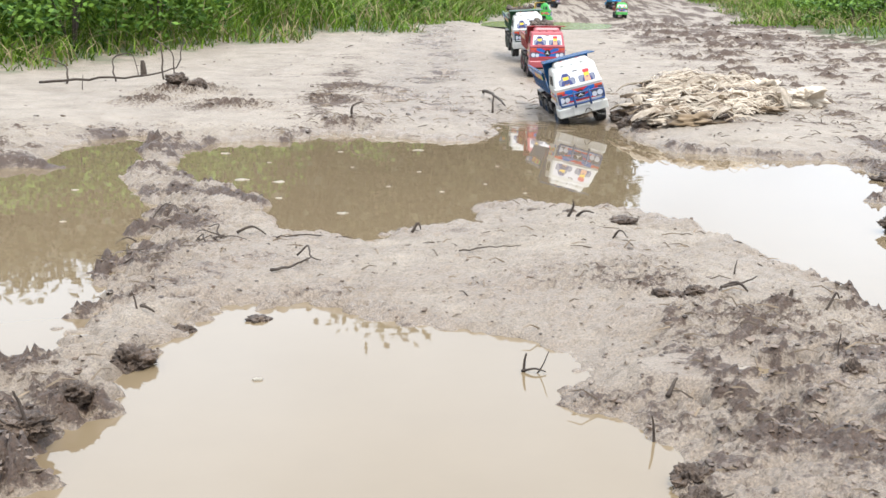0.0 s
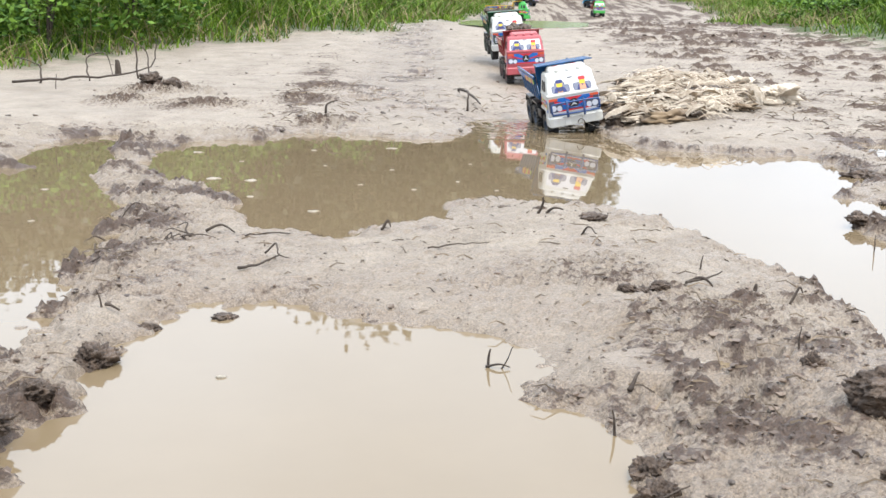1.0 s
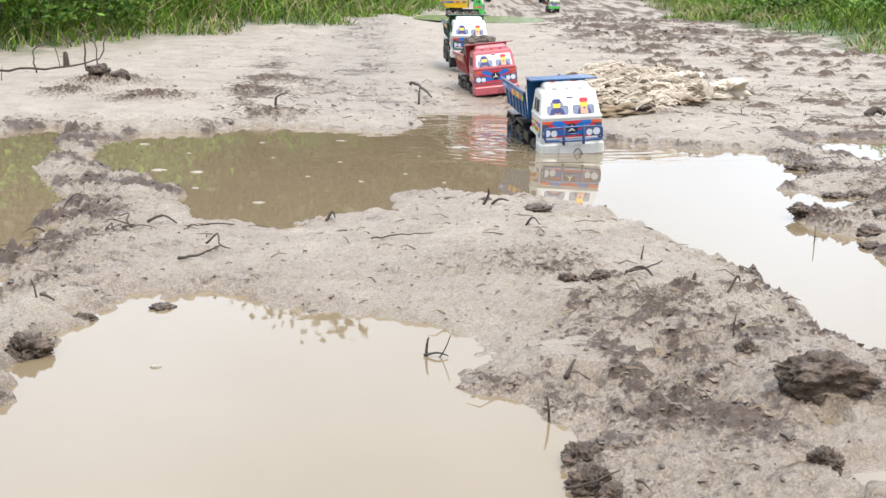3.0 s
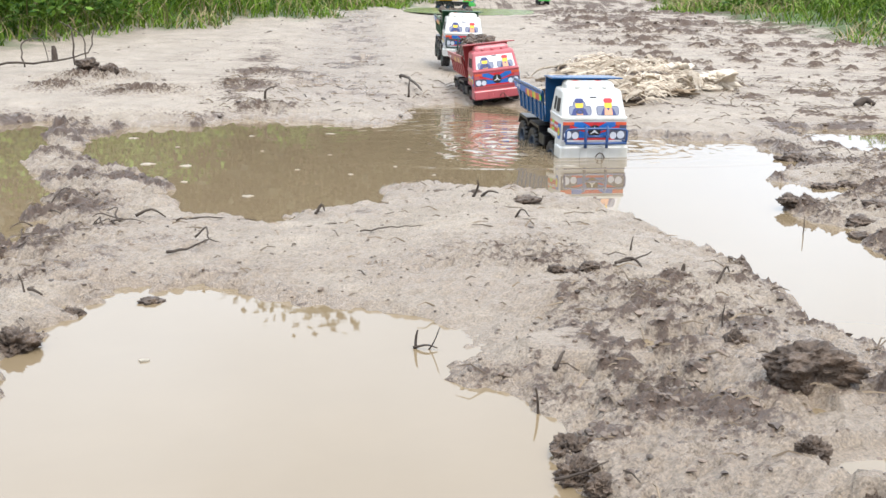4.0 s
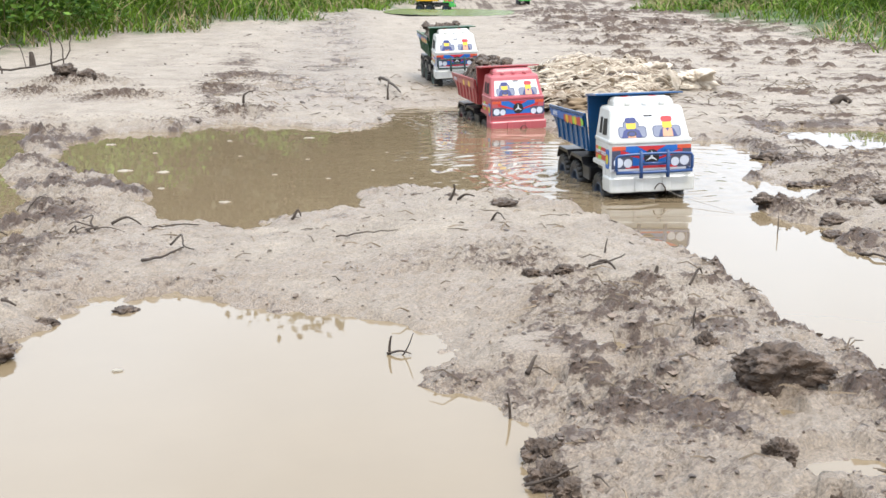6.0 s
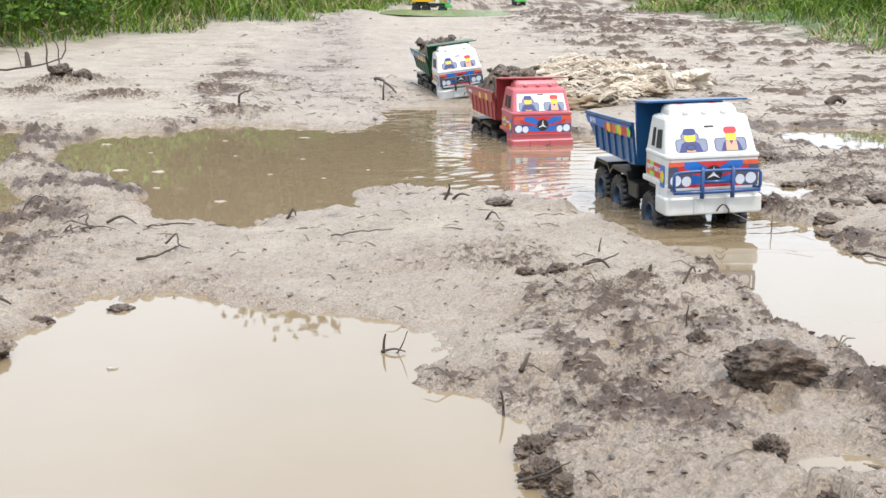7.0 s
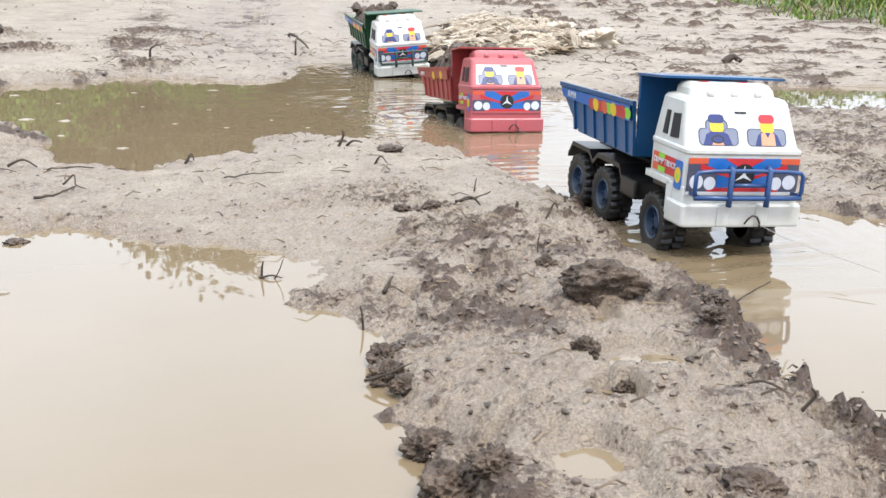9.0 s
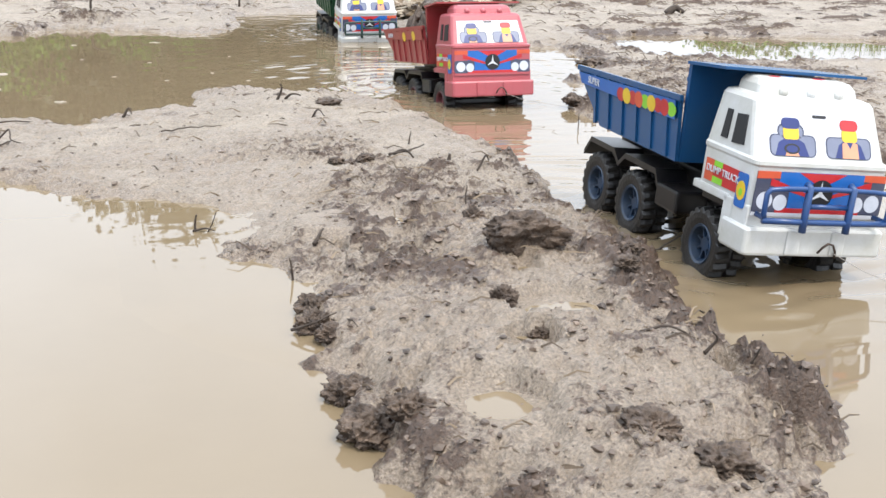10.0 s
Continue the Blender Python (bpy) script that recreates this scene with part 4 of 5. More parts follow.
crumb_field("mud_crumbs", 80000, -.55, 1.0, .26, 2.4, 1.5, .0006, .0026, .09, 5, "loose crumbs of mud and wet sand")
crumb_field("mud_lumps", 16000, -1.4, 3.2, 2.5, 8.5, 1.2, .0018, .0075, .05, 6, "scattered lumps of dried mud along the track")


def bar_mesh(verts, faces, p0, p1, p2, r0, r1):
    """A thin three-sided twig through three points, added to lists."""
    base = len(verts)
    for p, r in ((p0, r0), (p1, (r0 + r1) / 2), (p2, r1)):
        for a in (0, 2.09, 4.19):
            verts.append((p[0] + r * math.cos(a), p[1] + r * .3 * math.sin(a), p[2] + r * math.sin(a)))
    for k in range(2):
        for i in range(3):
            j = (i + 1) % 3
            faces.append((base + 3 * k + i, base + 3 * k + j, base + 3 * k + 3 + j, base + 3 * k + 3 + i))


def fibre_litter():
    rng = np.random.RandomState(8)
    n = 15000
    x, y = rng.uniform(-.5, 1.6, n), .3 + 3.6 * rng.uniform(0, 1, n) ** 1.4
    h, mud, _, _ = ground_height(x, y, True)
    keep = (h > .005) & (rng.uniform(0, 1, n) < .12 + .5 * mud)
    verts, faces = [], []
    for px, py, pz in zip(x[keep], y[keep], h[keep]):
        ln, a, el = rng.uniform(.004, .018) * (1 + .5 * py), rng.uniform(0, 6.28), rng.uniform(-.1, .35)
        dx, dy, dz = ln * math.cos(a), ln * math.sin(a), ln * el
        bar_mesh(verts, faces, (px, py, pz), (px + dx / 2, py + dy / 2, pz + dz * .8 + .001), (px + dx, py + dy, pz + dz * .6), .0009 * (1 + .3 * py), .0004)
    raw("plant_litter", verts, faces, FIBRE, label="scattered dark plant fibres on the mud", kind="stuff")


fibre_litter()


def twig(points, r, label="dead brown twig sticking out of the mud", mat=None):
    """A bent twig; points are x, y and the height over ground or water."""
    pts = [(x, y, max(height_at(x, y), 0) + z) for x, y, z in points]
    # bend it through its corners, with small kinks
    fine = []
    for i in range(len(pts) - 1):
        p0, p1, p2, p3 = (Vector(pts[max(0, min(len(pts) - 1, i + k))]) for k in (-1, 0, 1, 2))
        for j in range(5):
            s = j / 5
            q = 0.5 * (2 * p1 + (p2 - p0) * s + (2 * p0 - 5 * p1 + 4 * p2 - p3) * s * s + (3 * p1 - p0 - 3 * p2 + p3) * s ** 3)
            fine.append(q + .06 * (p2 - p1).length * noise.noise_vector(q * 90))
    pts = fine + [Vector(pts[-1])]
    n = len(pts)
    bm = tube(bmesh.new(), pts, [.8 * r * (1 - .6 * i / (n - 1)) for i in range(n)], 6)
    return tagged(part("twig", bm, mat or TWIG, smooth=True), label, "twig", "twigs")


T_UP = "short dead stem standing upright in the mud"
twig([(.041, .909, -.01), (.040, .909, .008), (.042, .908, .018)], .0022, T_UP)
twig([(.048, .908, -.004), (.055, .905, .004), (.062, .903, .022)], .0012, "thin dead stem standing in the water")
twig([(.038, .908, .001), (.05, .906, .004), (.06, .904, .002)], .0018)
twig([(.131, .739, -.02), (.131, .739, .008), (.129, .738, .022)], .0019, T_UP)
twig([(-.243, 1.215, .003), (-.225, 1.245, .004), (-.203, 1.272, .006)], .0026, "fallen twig lying on wet sand")
twig([(-.222, 1.29, .004), (-.208, 1.295, .016), (-.203, 1.272, .008), (-.19, 1.27, .005)], .002)
twig([(-.355, 1.047, -.003), (-.357, 1.047, .01), (-.361, 1.048, .02)], .0017, T_UP)
twig([(-.35, 1.045, .003), (-.343, 1.04, .006), (-.335, 1.04, .004)], .0028)
twig([(-.345, .69, -.005), (-.339, .69, .012), (-.347, .69, .025)], .0028, T_UP)
twig([(-.42, .70, .012), (-.38, .695, .008), (-.34, .685, .004)], .002)
for k in range(7):
    a = 0.5 * k
    c, t, u = random.uniform(-1, 1), random.uniform(-1, 1), random.uniform(.3, 1.2)
    x, y = random.uniform(-.41, -.33), random.uniform(1.34, 1.44)
    twig([(x, y, .002), (x + .018 * c, y + .02 * t, .006 * u), (x + .04 * c + .012 * t, y + .04 * t, .01 * u), (x + .055 * c, y + .06 * t, .002)], .0011 + .0008 * u, "tangled dead twigs at the water's edge")
for k in range(5):
    c, t = math.cos(1.7 * k + .4), math.sin(1.7 * k + .4)
    twig([(-.45 - .01 * k, 1.30 + .08 * k, .002), (-.445 - .01 * k + .02 * c, 1.30 + .08 * k + .02 * t, .008), (-.44 - .01 * k + .04 * c, 1.3 + .08 * k + .05 * t, .003)], .0017, "dead twig lying along the water's edge")
twig([(-.325, 1.443, .003), (-.306, 1.443, .012), (-.285, 1.44, .004)], .003)
twig([(-.27, 1.42, .003), (-.22, 1.46, .004), (-.17, 1.49, .003)], .0016)
twig([(-.088, 1.513, .0), (-.079, 1.515, .012), (-.075, 1.513, .003)], .003)
twig([(-.02, 1.33, .003), (.02, 1.35, .006), (.06, 1.365, .004)], .0016)
twig([(.143, 1.59, .0), (.15, 1.585, .016), (.148, 1.58, .026)], .003, T_UP)
twig([(.155, 1.585, .0), (.165, 1.58, .01), (.18, 1.58, .006)], .003)
twig([(.19, 1.43, .0), (.196, 1.42, .012), (.205, 1.40, .004)], .0022)
twig([(.262, 1.1, .004), (.285, 1.115, .008), (.31, 1.14, .012)], .0022)
twig([(.27, 1.12, .004), (.283, 1.112, .01), (.292, 1.105, .004)], .003)
twig([(.33, 1.079, .0), (.332, 1.079, .01)], .004)
twig([(.36, 1.05, .0), (.37, 1.055, .016), (.375, 1.058, .004)], .002)
twig([(.155, .815, .004), (.165, .828, .009)], .003, "broken bit of stick lying in mud")
twig([(.30, 1.2, .0), (.302, 1.2, .016)], .0015, T_UP)
twig([(.31, .86, -.004), (.311, .86, .02)], .0013, T_UP)
twig([(.597, 1.446, -.02), (.597, 1.446, .025)], .0016, "thin dead stem standing in the water")
twig([(.655, 1.31, .0), (.67, 1.28, .006), (.69, 1.24, .002)], .003, "rotten stick lying at the water's edge")
twig([(.40, .45, .002), (.407, .446, .014), (.402, .444, .02)], .0018, T_UP)
twig([(.43, .44, .002), (.435, .437, .016)], .0014, T_UP)
twig([(.36, .47, .003), (.385, .465, .006), (.41, .45, .004)], .0016)
twig([(.33, .72, .004), (.335, .715, .012), (.345, .71, .004)], .0015)
twig([(.125, .60, .006), (.14, .595, .012), (.16, .60, .008)], .0018, "reddish dead twig overhanging the water")
twig([(.49, .80, .0), (.51, .81, .006), (.54, .83, .012)], .0016, "dead twig lying in shallow water")
twig([(-1.42, 3.74, .02), (-1.25, 3.72, .035), (-1.1, 3.85, .03), (-1.02, 3.98, .05), (-1.0, 4.0, .13)], .006, "long fallen dead branch lying on pale sand")
twig([(-1.18, 3.8, .02), (-1.2, 3.85, .09), (-1.15, 3.9, .1), (-1.12, 3.86, .03)], .004, "curled dead branch on pale sand")
twig([(-1.27, 3.72, -.03), (-1.265, 3.72, .05)], .003, T_UP)
twig([(-1.08, 4.05, .0), (-1.09, 4.06, .12), (-1.11, 4.08, .14)], .005)
twig([(-1.03, 4.0, .0), (-1.05, 4.05, .1), (-1.14, 4.1, .15)], .004)
twig([(-1.38, 3.9, .0), (-1.4, 3.95, .06), (-1.5, 4.0, .08)], .005)
twig([(-1.22, 4.3, -.02), (-1.222, 4.3, .035), (-1.225, 4.3, .055)], .02, "weathered broken stump in sand")
twig([(-.31, 3.0, .0), (-.305, 3.0, .03), (-.28, 3.02, .05)], .005, T_UP)
twig([(.08, 3.35, .0), (.082, 3.35, .05)], .005, T_UP)
twig([(.06, 3.7, .02), (.1, 3.5, .02), (.12, 3.4, .015)], .007, "dark rotten stick in the wheel rut")
twig([(1.35, 3.12, .0), (1.375, 3.12, .018), (1.4, 3.11, .004)], .018, "black piece of wood on sand")


def foam_fleck(x, y, r, seed):
    rng = random.Random(seed)
    bm = bmesh.new()
    n = 14
    ring = [(x + r * (1 + .45 * rng.uniform(-1, 1)) * math.cos(a), y + r * .9 * (1 + .5 * rng.uniform(-1, 1)) * math.sin(a)) for a in np.linspace(0, 2 * math.pi, n, endpoint=False)]
    loft(bm, [[(u, v, -.001) for u, v in ring], [(x + (u - x) * .85, y + (v - y) * .85, .0012) for u, v in ring]])
    bmesh.ops.recalc_face_normals(bm, faces=bm.faces)
    return tagged(part("foam_fleck", bm, FOAM), "small pale foam fleck floating on brown water", "foam", "foam flecks")


FOAM = material("dirty_foam", (.27, .24, .19), .6, 0, (.18, .15, .11), 90, .4, 300)
for k, (x, y, r) in enumerate([(-.432, 2.056, .02), (-.207, 1.714, .016), (-.115, 2.556, .018), (-.539, 2.439, .018), (-.358, 2.038, .02), (-.2, .87, .008), (-.29, 2.5, .01), (-.1, 2.2, .009), (.03, 2.05, .009),
                                 (-.05, 1.95, .008), (-.33, 1.85, .009), (-.15, 2.0, .007), (.06, 2.3, .008), (-.7, 1.9, .01), (-.62, 1.6, .008), (-.24, 2.25, .006), (.1, 1.95, .007), (-.42, 2.3, .007)]):
    foam_fleck(x, y, r * .62, k)
mud_clod(-.233, 1.07, .014, 77, .35, 4, .2, "small wet lump rising from the puddle")


# ---- heap of pale husks beside the track ----
def husk_heap():
    rng = np.random.RandomState(12)
    root = tagged(new("husk_heap", None), "heap of pale dried palm husks and fibres in mud", "husk heap")

    def spot():
        y = rng.uniform(2.92, 4.25)
        mid, half = np.interp(y, [2.9, 3.4, 4.2], [.58, .74, .9]), np.interp(y, [2.9, 3.3, 4.2], [.1, .24, .14])
        return mid + half * rng.uniform(-1, 1), y

    # crumpled clumps of husk
    for k in range(48):
        x, y = spot()
        bm = clod_mesh(rng.uniform(.018, .06), k * 1.37 + 3, rng.uniform(.2, .42), 4, .6)
        a, st = rng.uniform(-.6, .6), rng.uniform(1.2, 2.4)
        bmesh.ops.scale(bm, vec=(st, 1, 1), verts=bm.verts)
        bmesh.ops.rotate(bm, matrix=Matrix.Rotation(a, 3, "Z"), verts=bm.verts)
        bmesh.ops.translate(bm, vec=(x, y, height_at(x, y) + .008), verts=bm.verts)
        part("husk_clump", bm, (HUSKSHEET, MUD, HUSKSHEET, MUDHUSK)[k % 4], root, smooth=True)
    # two large curled husks, hollow and dark inside
    for x, y, r, k in ((.97, 3.75, .07, 2.3), (1.06, 3.5, .055, 6.1)):
        bm = clod_mesh(r, k, .6, 5, .6, .8)
        bmesh.ops.translate(bm, vec=(x, y, height_at(x, y) + .02), verts=bm.verts)
        part("curled_husk", bm, HUSKSHEET, root, smooth=True)
    # torn curling sheets
    for k in range(120):
        cx, cy = spot()
        ln, wd, a = rng.uniform(.06, .2), rng.uniform(.01, .028), rng.uniform(-.8, .8) + (0 if k % 3 else 1.4)
        z0 = height_at(cx, cy)
        bm = bmesh.new()
        rows = []
        lift, curl, bend = rng.uniform(.0, .04), rng.uniform(.3, 1.3), rng.uniform(-.7, .7)
        for i in range(11):
            s = i / 10 - .5
            row = []
            for j in range(6):
                t = j / 5 - .5
                u, v = s * ln, t * wd * (1.1 - 2.6 * s * s) + bend * s * s * ln + .008 * noise.noise(Vector((s * 7, k, t * 2)))
                w = .014 + lift * (1 - (2 * s) ** 2) + curl * wd * (.25 - t * t) + .012 * noise.noise(Vector((u * 25 + k, v * 50, k)))
                row.append(bm.verts.new((cx + u * math.cos(a) - v * math.sin(a), cy + u * math.sin(a) + v * math.cos(a), z0 + w)))
            rows.append(row)
        for r0, r1 in zip(rows, rows[1:]):
            for j in range(5):
                bm.faces.new((r0[j], r0[j + 1], r1[j + 1], r1[j]))
        bmesh.ops.solidify(bm, geom=bm.faces[:], thickness=.003)
        part("husk", bm, HUSKSHEET if k % 7 else MUDHUSK, root, smooth=True)
    # loose fibres
    verts, faces = [], []
    for k in range(1300):
        cx, cy = spot()
        ln, a = rng.uniform(.02, .09), rng.uniform(-.9, .9) + (1.2 if rng.uniform() < .3 else 0)
        z0 = height_at(cx, cy) + rng.uniform(.005, .045)
        dx, dy = ln * math.cos(a), ln * math.sin(a)
        bar_mesh(verts, faces, (cx, cy, z0), (cx + dx / 2, cy + dy / 2, z0 + rng.uniform(.0, .012)), (cx + dx, cy + dy, z0 - .01), rng.uniform(.001, .0028), .0006)
    raw("loose_fibre", verts, faces, HUSK, root, "pale loose fibres", "stuff")


HUSKSHEET = material("pale_dry_husk", (.56, .49, .4), .8, 0, (.3, .235, .165), 22, 1.0, 90)
MUDHUSK = material("mud_stained_husk", (.2, .14, .08), .75, 0, (.09, .065, .045), 14, .6, 90)
husk_heap()


# ---- grass, shrubs, trees ----
def blades(name, xs, ys, zs, heights, widths, lean, mat, seed, label):
    rng = np.random.RandomState(seed)
    n = len(xs)
    a = rng.uniform(0, 6.28, n)
    b = rng.uniform(0, 6.28, n)
    lean = lean * rng.uniform(.2, 1.3, n)
    v = np.zeros((n, 7, 3))
    for i, (s, wv) in enumerate(((0, 1), (.4, .85), (.75, .5))):
        for j, sg in enumerate((-.5, .5)):
            v[:, 2 * i + j, 0] = xs + sg * wv * widths * np.cos(a) + lean * heights * s ** 1.8 * np.cos(b)
            v[:, 2 * i + j, 1] = ys + sg * wv * widths * np.sin(a) + lean * heights * s ** 1.8 * np.sin(b)
            v[:, 2 * i + j, 2] = zs + heights * s * (1 - .25 * lean * s)
    v[:, 6, 0], v[:, 6, 1] = xs + lean * heights * 1.15 * np.cos(b), ys + lean * heights * 1.15 * np.sin(b)
    v[:, 6, 2] = zs + heights * (1 - .35 * lean)
    f4 = np.array([(0, 1, 3, 2), (2, 3, 5, 4)])
    o = 7 * np.arange(n)
    quads = (f4[None] + o[:, None, None]).reshape(-1, 4)
    tris = np.array([(4, 5, 6)])[None] + o[:, None, None]
    return raw(name, v.reshape(-1, 3), quads.tolist() + tris.reshape(-1, 3).tolist(), mat, label=label, kind="stuff")


def grass_banks():
    rng = np.random.RandomState(3)
    for name, n, x0, x1, y0, y1 in (("grass_bank", 120000, -6, 1.2, 3.6, 17), ("grass_bank", 80000, 1.7, 8, 3.6, 17)):
        y = y0 + (y1 - y0) * rng.uniform(0, 1, n) ** 1.3
        x = rng.uniform(x0, x1, n)
        e = grass_edge(x, y) + .22 * fractal(x, y, .45, 90, 3)
        keep = (e > 0) & (e < 2.6) & (np.abs(x) < .55 * y + .6)
        x, y, e = x[keep], y[keep], e[keep]
        z = ground_height(x, y)
        tall = .42 if x0 < 0 else .2
        hts = (.05 + tall * np.clip(e / 1.0, 0, 1)) * rng.uniform(.5, 1.25, len(x))
        blades(name, x, y, z - .01, hts, rng.uniform(.003, .008, len(x)) * (1 + .05 * y), 1.0, GRASSES, 4, "dense green roadside grass of mixed height")
        # dry straws along the edge
        pick = (e < .5) & (rng.uniform(0, 1, len(x)) < .16)
        blades("dry_straw", x[pick], y[pick], z[pick], hts[pick] * .9 + .06, np.full(pick.sum(), .006), 1.4, STRAW, 6, "pale dry grass straws among the green")


def leaf_cards(cx, cy, cz, n, sx, sy, sz, size, rng, low=-1.0):
    """Pointed leaves in a cloud of clumps: vertices and faces."""
    cl = rng.normal(0, 1, (max(6, n // 60), 3)) * .5
    cl *= np.minimum(1, .85 / np.linalg.norm(cl, axis=1))[:, None]
    c = cl[rng.randint(0, len(cl), n)] + rng.normal(0, .11, (n, 3))
    c[:, 2] = np.maximum(c[:, 2], low)
    p = c * (sx, sy, sz) + (cx, cy, cz)
    d = rng.normal(0, 1, (n, 3))
    d[:, 2] = d[:, 2] * .5 + .2
    d /= np.linalg.norm(d, axis=1)[:, None]
    s = np.cross(d, rng.normal(0, 1, (n, 3)))
    s /= np.linalg.norm(s, axis=1)[:, None]
    k = size * rng.uniform(.6, 1.4, n)[:, None]
    v = np.stack([p, p + d * k * .5 + s * k * .25, p + d * k, p + d * k * .5 - s * k * .25], 1)
    f = np.arange(4 * n).reshape(n, 4)
    return v.reshape(-1, 3), f


def shrub(x, y, w, h, seed):
    rng = np.random.RandomState(seed)
    root = tagged(new("shrub", None), "leafy bright green weed beside the track", "shrub", "roadside shrubs")
    z = height_at(x, y)
    v, f = leaf_cards(x, y, z + h * .55, 2200, w, w, h * .55, .032, rng)
    raw("leaves", v, f.tolist(), LEAVES, root)
    for k in range(7):
        a = rng.uniform(0, 6.28)
        q = rng.uniform(.1, .4) * w
        part("stem", tube(bmesh.new(), [(x, y, z - .02), (x + q * .4 * math.cos(a), y + q * .4 * math.sin(a), z + h * .4), (x + q * math.cos(a), y + q * math.sin(a), z + h * .9)], [.006, .004, .002], 5), TWIG, root)


def tree(x, y, h, w, seed):
    rng = np.random.RandomState(seed)
    root = tagged(new("tree", None), "broadleaf tree behind the grass mirrored in the puddle", "tree", "trees beyond the track")
    z = height_at(x, y)
    part("trunk", tube(bmesh.new(), [(x, y, z - .1), (x + .05, y, z + h * .3), (x - .05, y + .05, z + h * .6), (x, y, z + h * .85)], [.13, .1, .07, .03], 10), BARK, root)
    for k in range(6):
        a = rng.uniform(0, 6.28)
        b = h * rng.uniform(.3, .6)
        part("limb", tube(bmesh.new(), [(x, y, z + b), (x + w * .2 * math.cos(a), y + w * .2 * math.sin(a), z + b + h * .13), (x + w * .45 * math.cos(a), y + w * .45 * math.sin(a), z + b + h * .22)], [.05, .035, .015], 7), BARK, root)
    v, f = leaf_cards(x, y, z + h * .58, 10000, w * .66, w * .5, h * .42, .15, rng, -1.3)
    raw("crown", v, f.tolist(), TREELEAF, root)


grass_banks()
for k, (x, y, w, h) in enumerate([(-2.1, 4.9, .55, .45), (-1.75, 5.1, .4, .4), (-2.6, 5.2, .6, .5), (-1.5, 5.6, .4, .45), (-2.0, 5.7, .6, .55), (-1.3, 6.6, .5, .5), (-2.3, 4.5, .35, .25), (3.1, 6.6, .5, .25), (2.6, 7.6, .5, .25), (3.6, 7.2, .6, .28), (-.5, 8.2, .5, .5)]):
    shrub(x, y, w, h, 20 + k)
for k, (x, y, h, w) in enumerate([(-11, 13, 4.6, 4.0), (-8.2, 14.5, 4.4, 3.6), (-5.6, 15.5, 4.5, 3.6), (-3.2, 16.5, 4.3, 3.4), (-1.1, 16, 5.5, 2.4), (.6, 17.5, 4.4, 3.0), (1.5, 18, 4.4, 2.0), (-14, 11, 5, 4.5), (-7, 19, 5.4, 4), (-2.2, 20, 5.2, 4.5), (-10, 18, 5.5, 4.5), (-4.4, 18.5, 5, 4), (-.3, 20.5, 5.0, 4)]):
    tree(x, y, h * .67, w, 40 + k)

# ---- far toy trucks at rest beyond the green puddle ----
YELLOWP = material("yellow_plastic", (.62, .36, .01), .4)
LIMEP = material("bright_green_plastic", (.04, .32, .05), .4)
SKYP = material("light_blue_plastic", (.05, .28, .5), .4)
for name, body, bed, x, y, turn, k in (("yellow toy dump truck with green cab parked crosswise", LIMEP, YELLOWP, .80, 10.3, 80, 1.0), ("small green and red toy truck at the puddle", LIMEP, DARKRED, 1.5, 10.9, 0, .75),
                                        ("dark green toy truck farther along the track", BLACK, GREEN, 1.05, 12.6, 60, .7), ("light blue toy truck farther along the track", SKYP, SKYP, 1.62, 12.8, 190, .75)):
    far_root, far_wheels = truck("toy_truck", name, body, bed, BLUERIM, None, 0)
    far_root.matrix_basis = pose(x, y, height_at(x, y) + .05 * k, 0, 0, turn) @ Matrix.Scale(k, 4)


# ---- ripples that spread from the wheels, one patch for each truck ----
def ripple_mesh():
    """Rings of small waves from six wheels, sinking below the still water at the patch's edge."""
    xs, ys = np.arange(-.68, .681, .009), np.arange(-.2, 1.3, .006)
    gx, gy = np.meshgrid(xs, ys)
    x, y = gx.ravel(), gy.ravel()
    bend = .03 * fractal(x, y, .16, 131, 2)
    h = np.zeros(x.shape)
    for k, (wx, wy) in enumerate([(sx * .056, yy * W) for yy in (.52, 1.55, 2.15) for sx in (-1, 1)]):
        r = np.hypot(x - wx, (y - wy)) + bend
        h += np.sin(2 * math.pi * r / (.04 + .004 * k) + 1.3 * k) * np.exp(-r / .3)
    h += .9 * fractal(x * .45, y, .035, 141, 2)
    env = np.clip((.68 - np.abs(x)) / .5, 0, 1) * np.clip((y + .2) / .3, 0, 1) * np.clip((1.29 - y) / .7, 0, 1)
    env = env * env * (3 - 2 * env)
    z = .0016 * np.clip(env * 8, 0, 1) - .001 + .0006 * env * h
    nx, ny = len(xs), len(ys)
    i = (np.arange(ny - 1)[:, None] * nx + np.arange(nx - 1)[None]).ravel()
    return np.stack([x, y, z], 1), np.stack([i, i + 1, i + nx + 1, i + nx], 1)


def ripple_patches(count):
    v, f = ripple_mesh()
    first = raw("ripples", v.tolist(), f.tolist(), WATER, kind="stuff", smooth=True)
    tagged(first, "small ripples on muddy water round a driving toy truck", "ripples", "ripples", kind="stuff")
    return [first] + [tagged(new("ripples", first.data), "small ripples on muddy water round a driving toy truck", "ripples", "ripples", kind="stuff") for _ in range(count - 1)]


RIPPLES = ripple_patches(3)

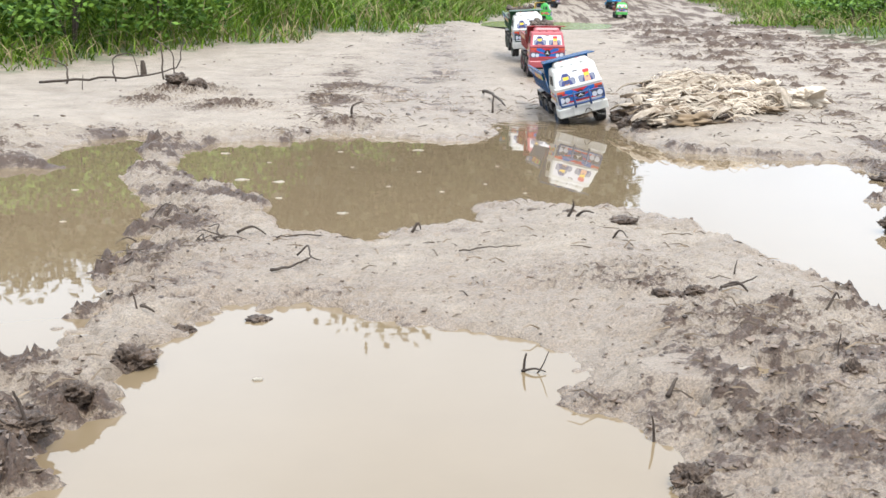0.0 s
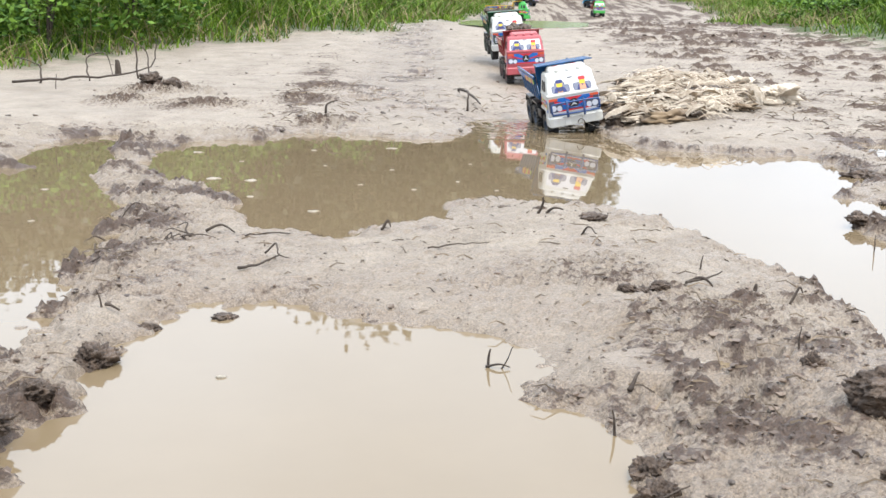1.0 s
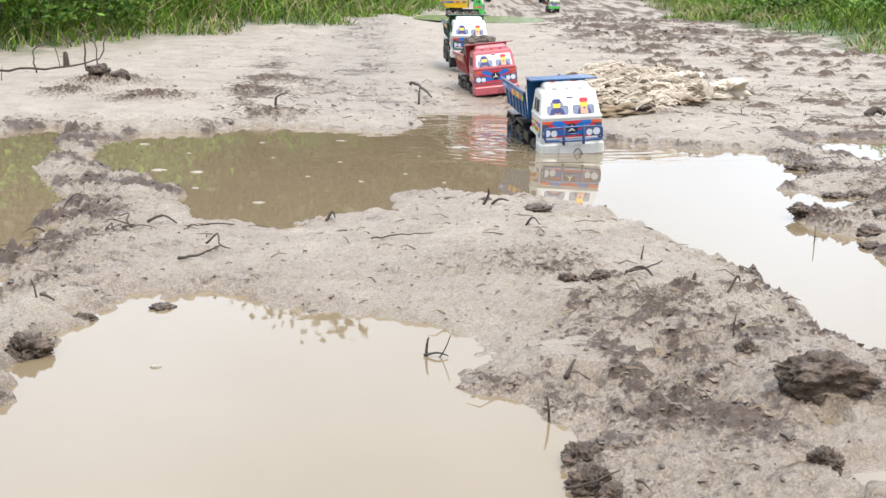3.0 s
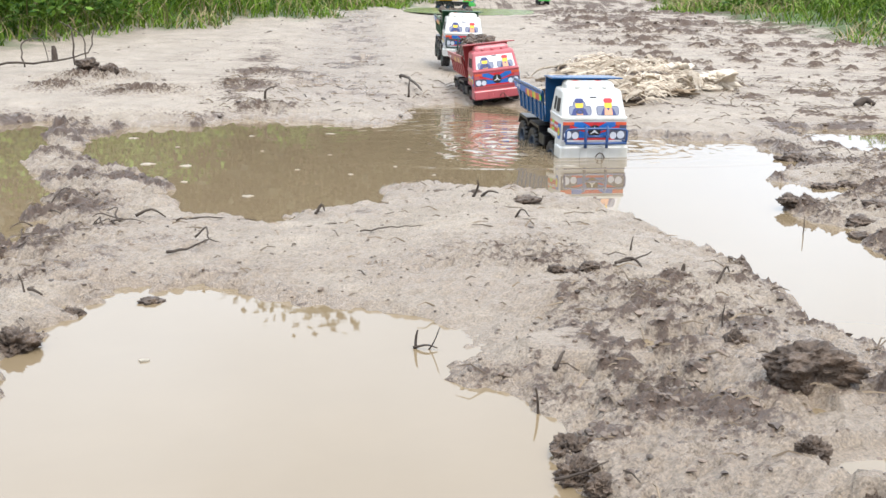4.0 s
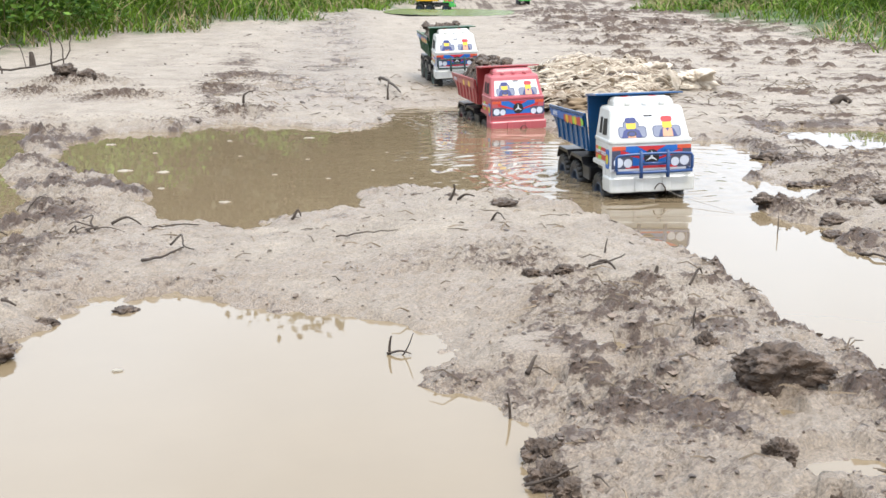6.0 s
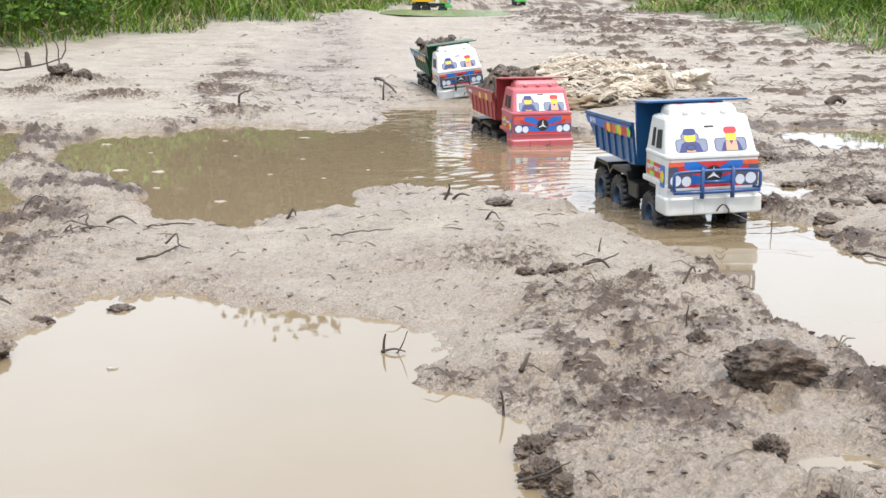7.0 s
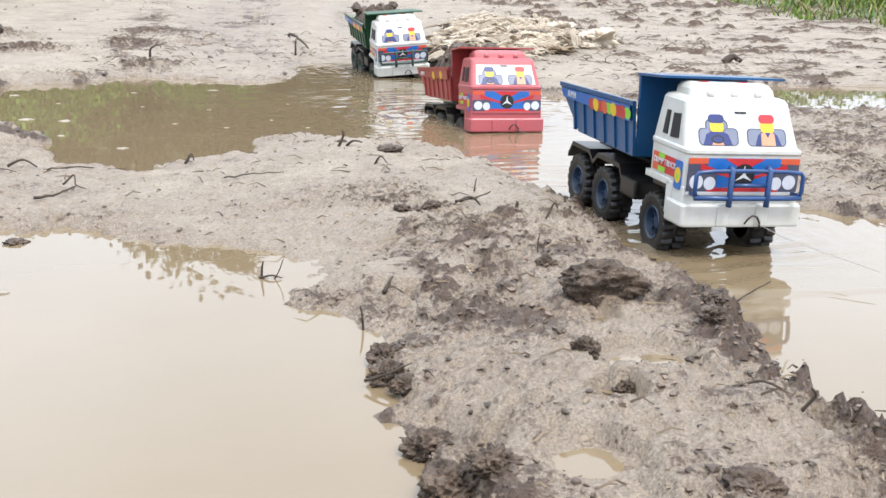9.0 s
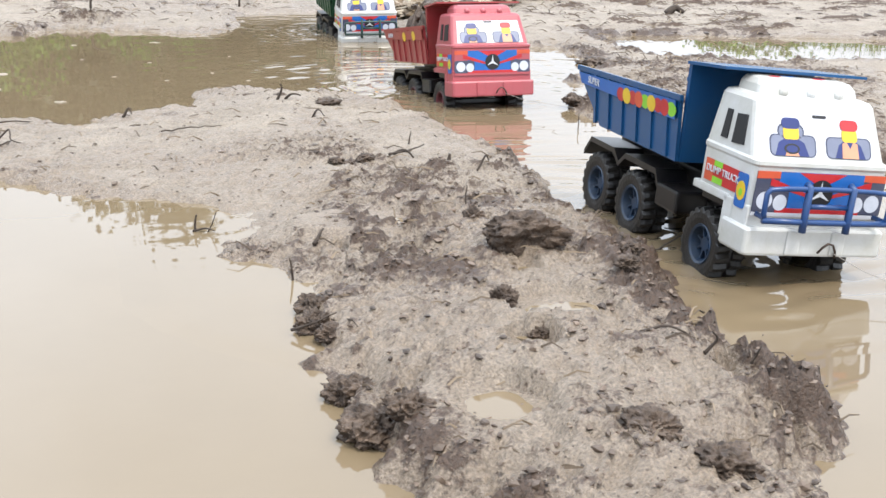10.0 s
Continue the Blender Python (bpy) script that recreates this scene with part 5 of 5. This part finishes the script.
# seconds, place of the bumper's lower edge, pitch, roll and heading
WHITE_WAY = [
    (0, 0.339, 3.192, 0.036, 4.7, -14.6, 5.8),
    (0.5, 0.345, 3.060, 0.028, 5.0, -13.0, 5.8),
    (1, 0.359, 2.927, 0.026, 5.5, -9.9, 5.8),
    (1.5, 0.371, 2.776, 0.018, 6.2, -7.1, 6.0),
    (2, 0.382, 2.630, 0.008, 7.0, -4.4, 6.3),
    (2.5, 0.395, 2.508, 0.004, 7.0, -3.0, 6.2),
    (3, 0.399, 2.392, -0.002, 6.0, -3.3, 7.1),
    (4.5, 0.450, 2.101, -0.002, 3.0, 1.3, 8.0),
    (5, 0.457, 1.989, 0.003, 1.5, 0.7, 7.7),
    (5.5, 0.472, 1.857, 0.004, 0.8, 0.6, 6.7),
    (6, 0.484, 1.719, 0.014, -0.0, -1.7, 5.2),
    (7.5, 0.532, 1.318, 0.029, 0.7, -1.4, 6.0),
    (8, 0.541, 1.179, 0.037, -0.0, 0.6, 6.2),
    (8.5, 0.549, 1.107, 0.042, -0.8, 0.2, 7.5),
    (9, 0.556, 0.958, 0.037, 1.0, 2.0, 7.3),
    (9.5, 0.576, 0.796, 0.029, 1.1, 2.8, 7.4),
    (10, 0.590, 0.671, 0.031, 0.9, 4.9, 7.5),
]
RED_WAY = [
    (0, 0.326, 4.478, 0.098, 4.7, -0.6, 2.8),
    (0.5, 0.320, 4.319, 0.089, 4.0, -2.8, 2.3),
    (1, 0.317, 4.159, 0.085, 3.4, -4.3, 2.0),
    (1.5, 0.331, 4.001, 0.071, 2.8, -4.0, 2.8),
    (2, 0.337, 3.850, 0.066, 2.5, -4.2, 3.3),
    (2.5, 0.338, 3.700, 0.049, 2.6, -5.5, 4.8),
    (3, 0.334, 3.559, 0.038, 2.6, -6.6, 5.9),
    (4.5, 0.352, 3.147, 0.022, 2.5, -6.9, 7.8),
    (5, 0.360, 3.025, 0.018, 2.5, -5.7, 9.3),
    (5.5, 0.382, 2.894, 0.008, 2.5, -3.6, 9.8),
    (6, 0.398, 2.745, -0.005, 2.2, -2.3, 9.7),
    (7.5, 0.433, 2.252, -0.011, 1.0, 0.3, 10.2),
    (8, 0.447, 2.114, -0.009, -0.5, 1.1, 9.5),
    (8.5, 0.452, 2.015, -0.002, -2.8, 1.5, 8.1),
    (9, 0.468, 1.886, 0.003, -3.9, 0.8, 8.2),
    (9.5, 0.485, 1.747, 0.013, -4.9, -0.2, 7.8),
    (10, 0.500, 1.616, 0.024, -5.8, -0.2, 9.5),
]
GREEN_WAY = [
    (0, 0.292, 5.090, 0.152, 8.2, -3.8, 4.1),
    (0.5, 0.291, 4.971, 0.145, 7.2, -5.6, 4.2),
    (1, 0.294, 4.850, 0.145, 6.8, -5.2, 4.0),
    (1.5, 0.295, 4.728, 0.137, 6.2, -4.5, 3.8),
    (2, 0.293, 4.607, 0.130, 5.8, -3.2, 3.4),
    (2.5, 0.295, 4.485, 0.121, 5.5, -1.8, 3.2),
    (3, 0.294, 4.363, 0.112, 5.2, -0.5, 3.0),
    (4.5, 0.288, 4.004, 0.095, 5.8, 1.5, 3.3),
    (5, 0.278, 3.889, 0.089, 6.0, 1.6, 3.8),
    (5.5, 0.297, 3.762, 0.078, 5.5, -0.4, 3.4),
    (6, 0.312, 3.639, 0.063, 5.2, -2.6, 5.6),
    (7.5, 0.334, 3.297, 0.014, 5.2, -8.4, 9.2),
    (8, 0.344, 3.161, 0.015, 5.7, -8.0, 9.5),
    (8.5, 0.349, 3.027, 0.015, 6.0, -6.0, 9.7),
    (9, 0.366, 2.861, 0.010, 6.0, -4.1, 9.0),
    (9.5, 0.388, 2.721, -0.004, 5.5, -2.1, 7.9),
    (10, 0.397, 2.591, -0.012, 4.3, -1.1, 6.9),
]


def motions():
    for (root, wheels), way, patch in zip((white_truck, red_truck, green_truck), (WHITE_WAY, RED_WAY, GREEN_WAY), RIPPLES):
        walk(patch, [(t, pose(x, y, 0, 0, 0, rz)) for t, x, y, z, rx, ry, rz in way])
        walk(root, [(t, pose(x, y, z, rx, ry, rz)) for t, x, y, z, rx, ry, rz in way])
        ts = [0.2 * k for k in range(51)]
        ys = np.interp(ts, [r[0] for r in way], [r[2] for r in way])
        for hub, base in wheels:
            walk(hub, [(t, base @ Matrix.Rotation((ys[0] - y) / (WHEEL_R * W), 4, "X")) for t, y in zip(ts, ys)])


motions()
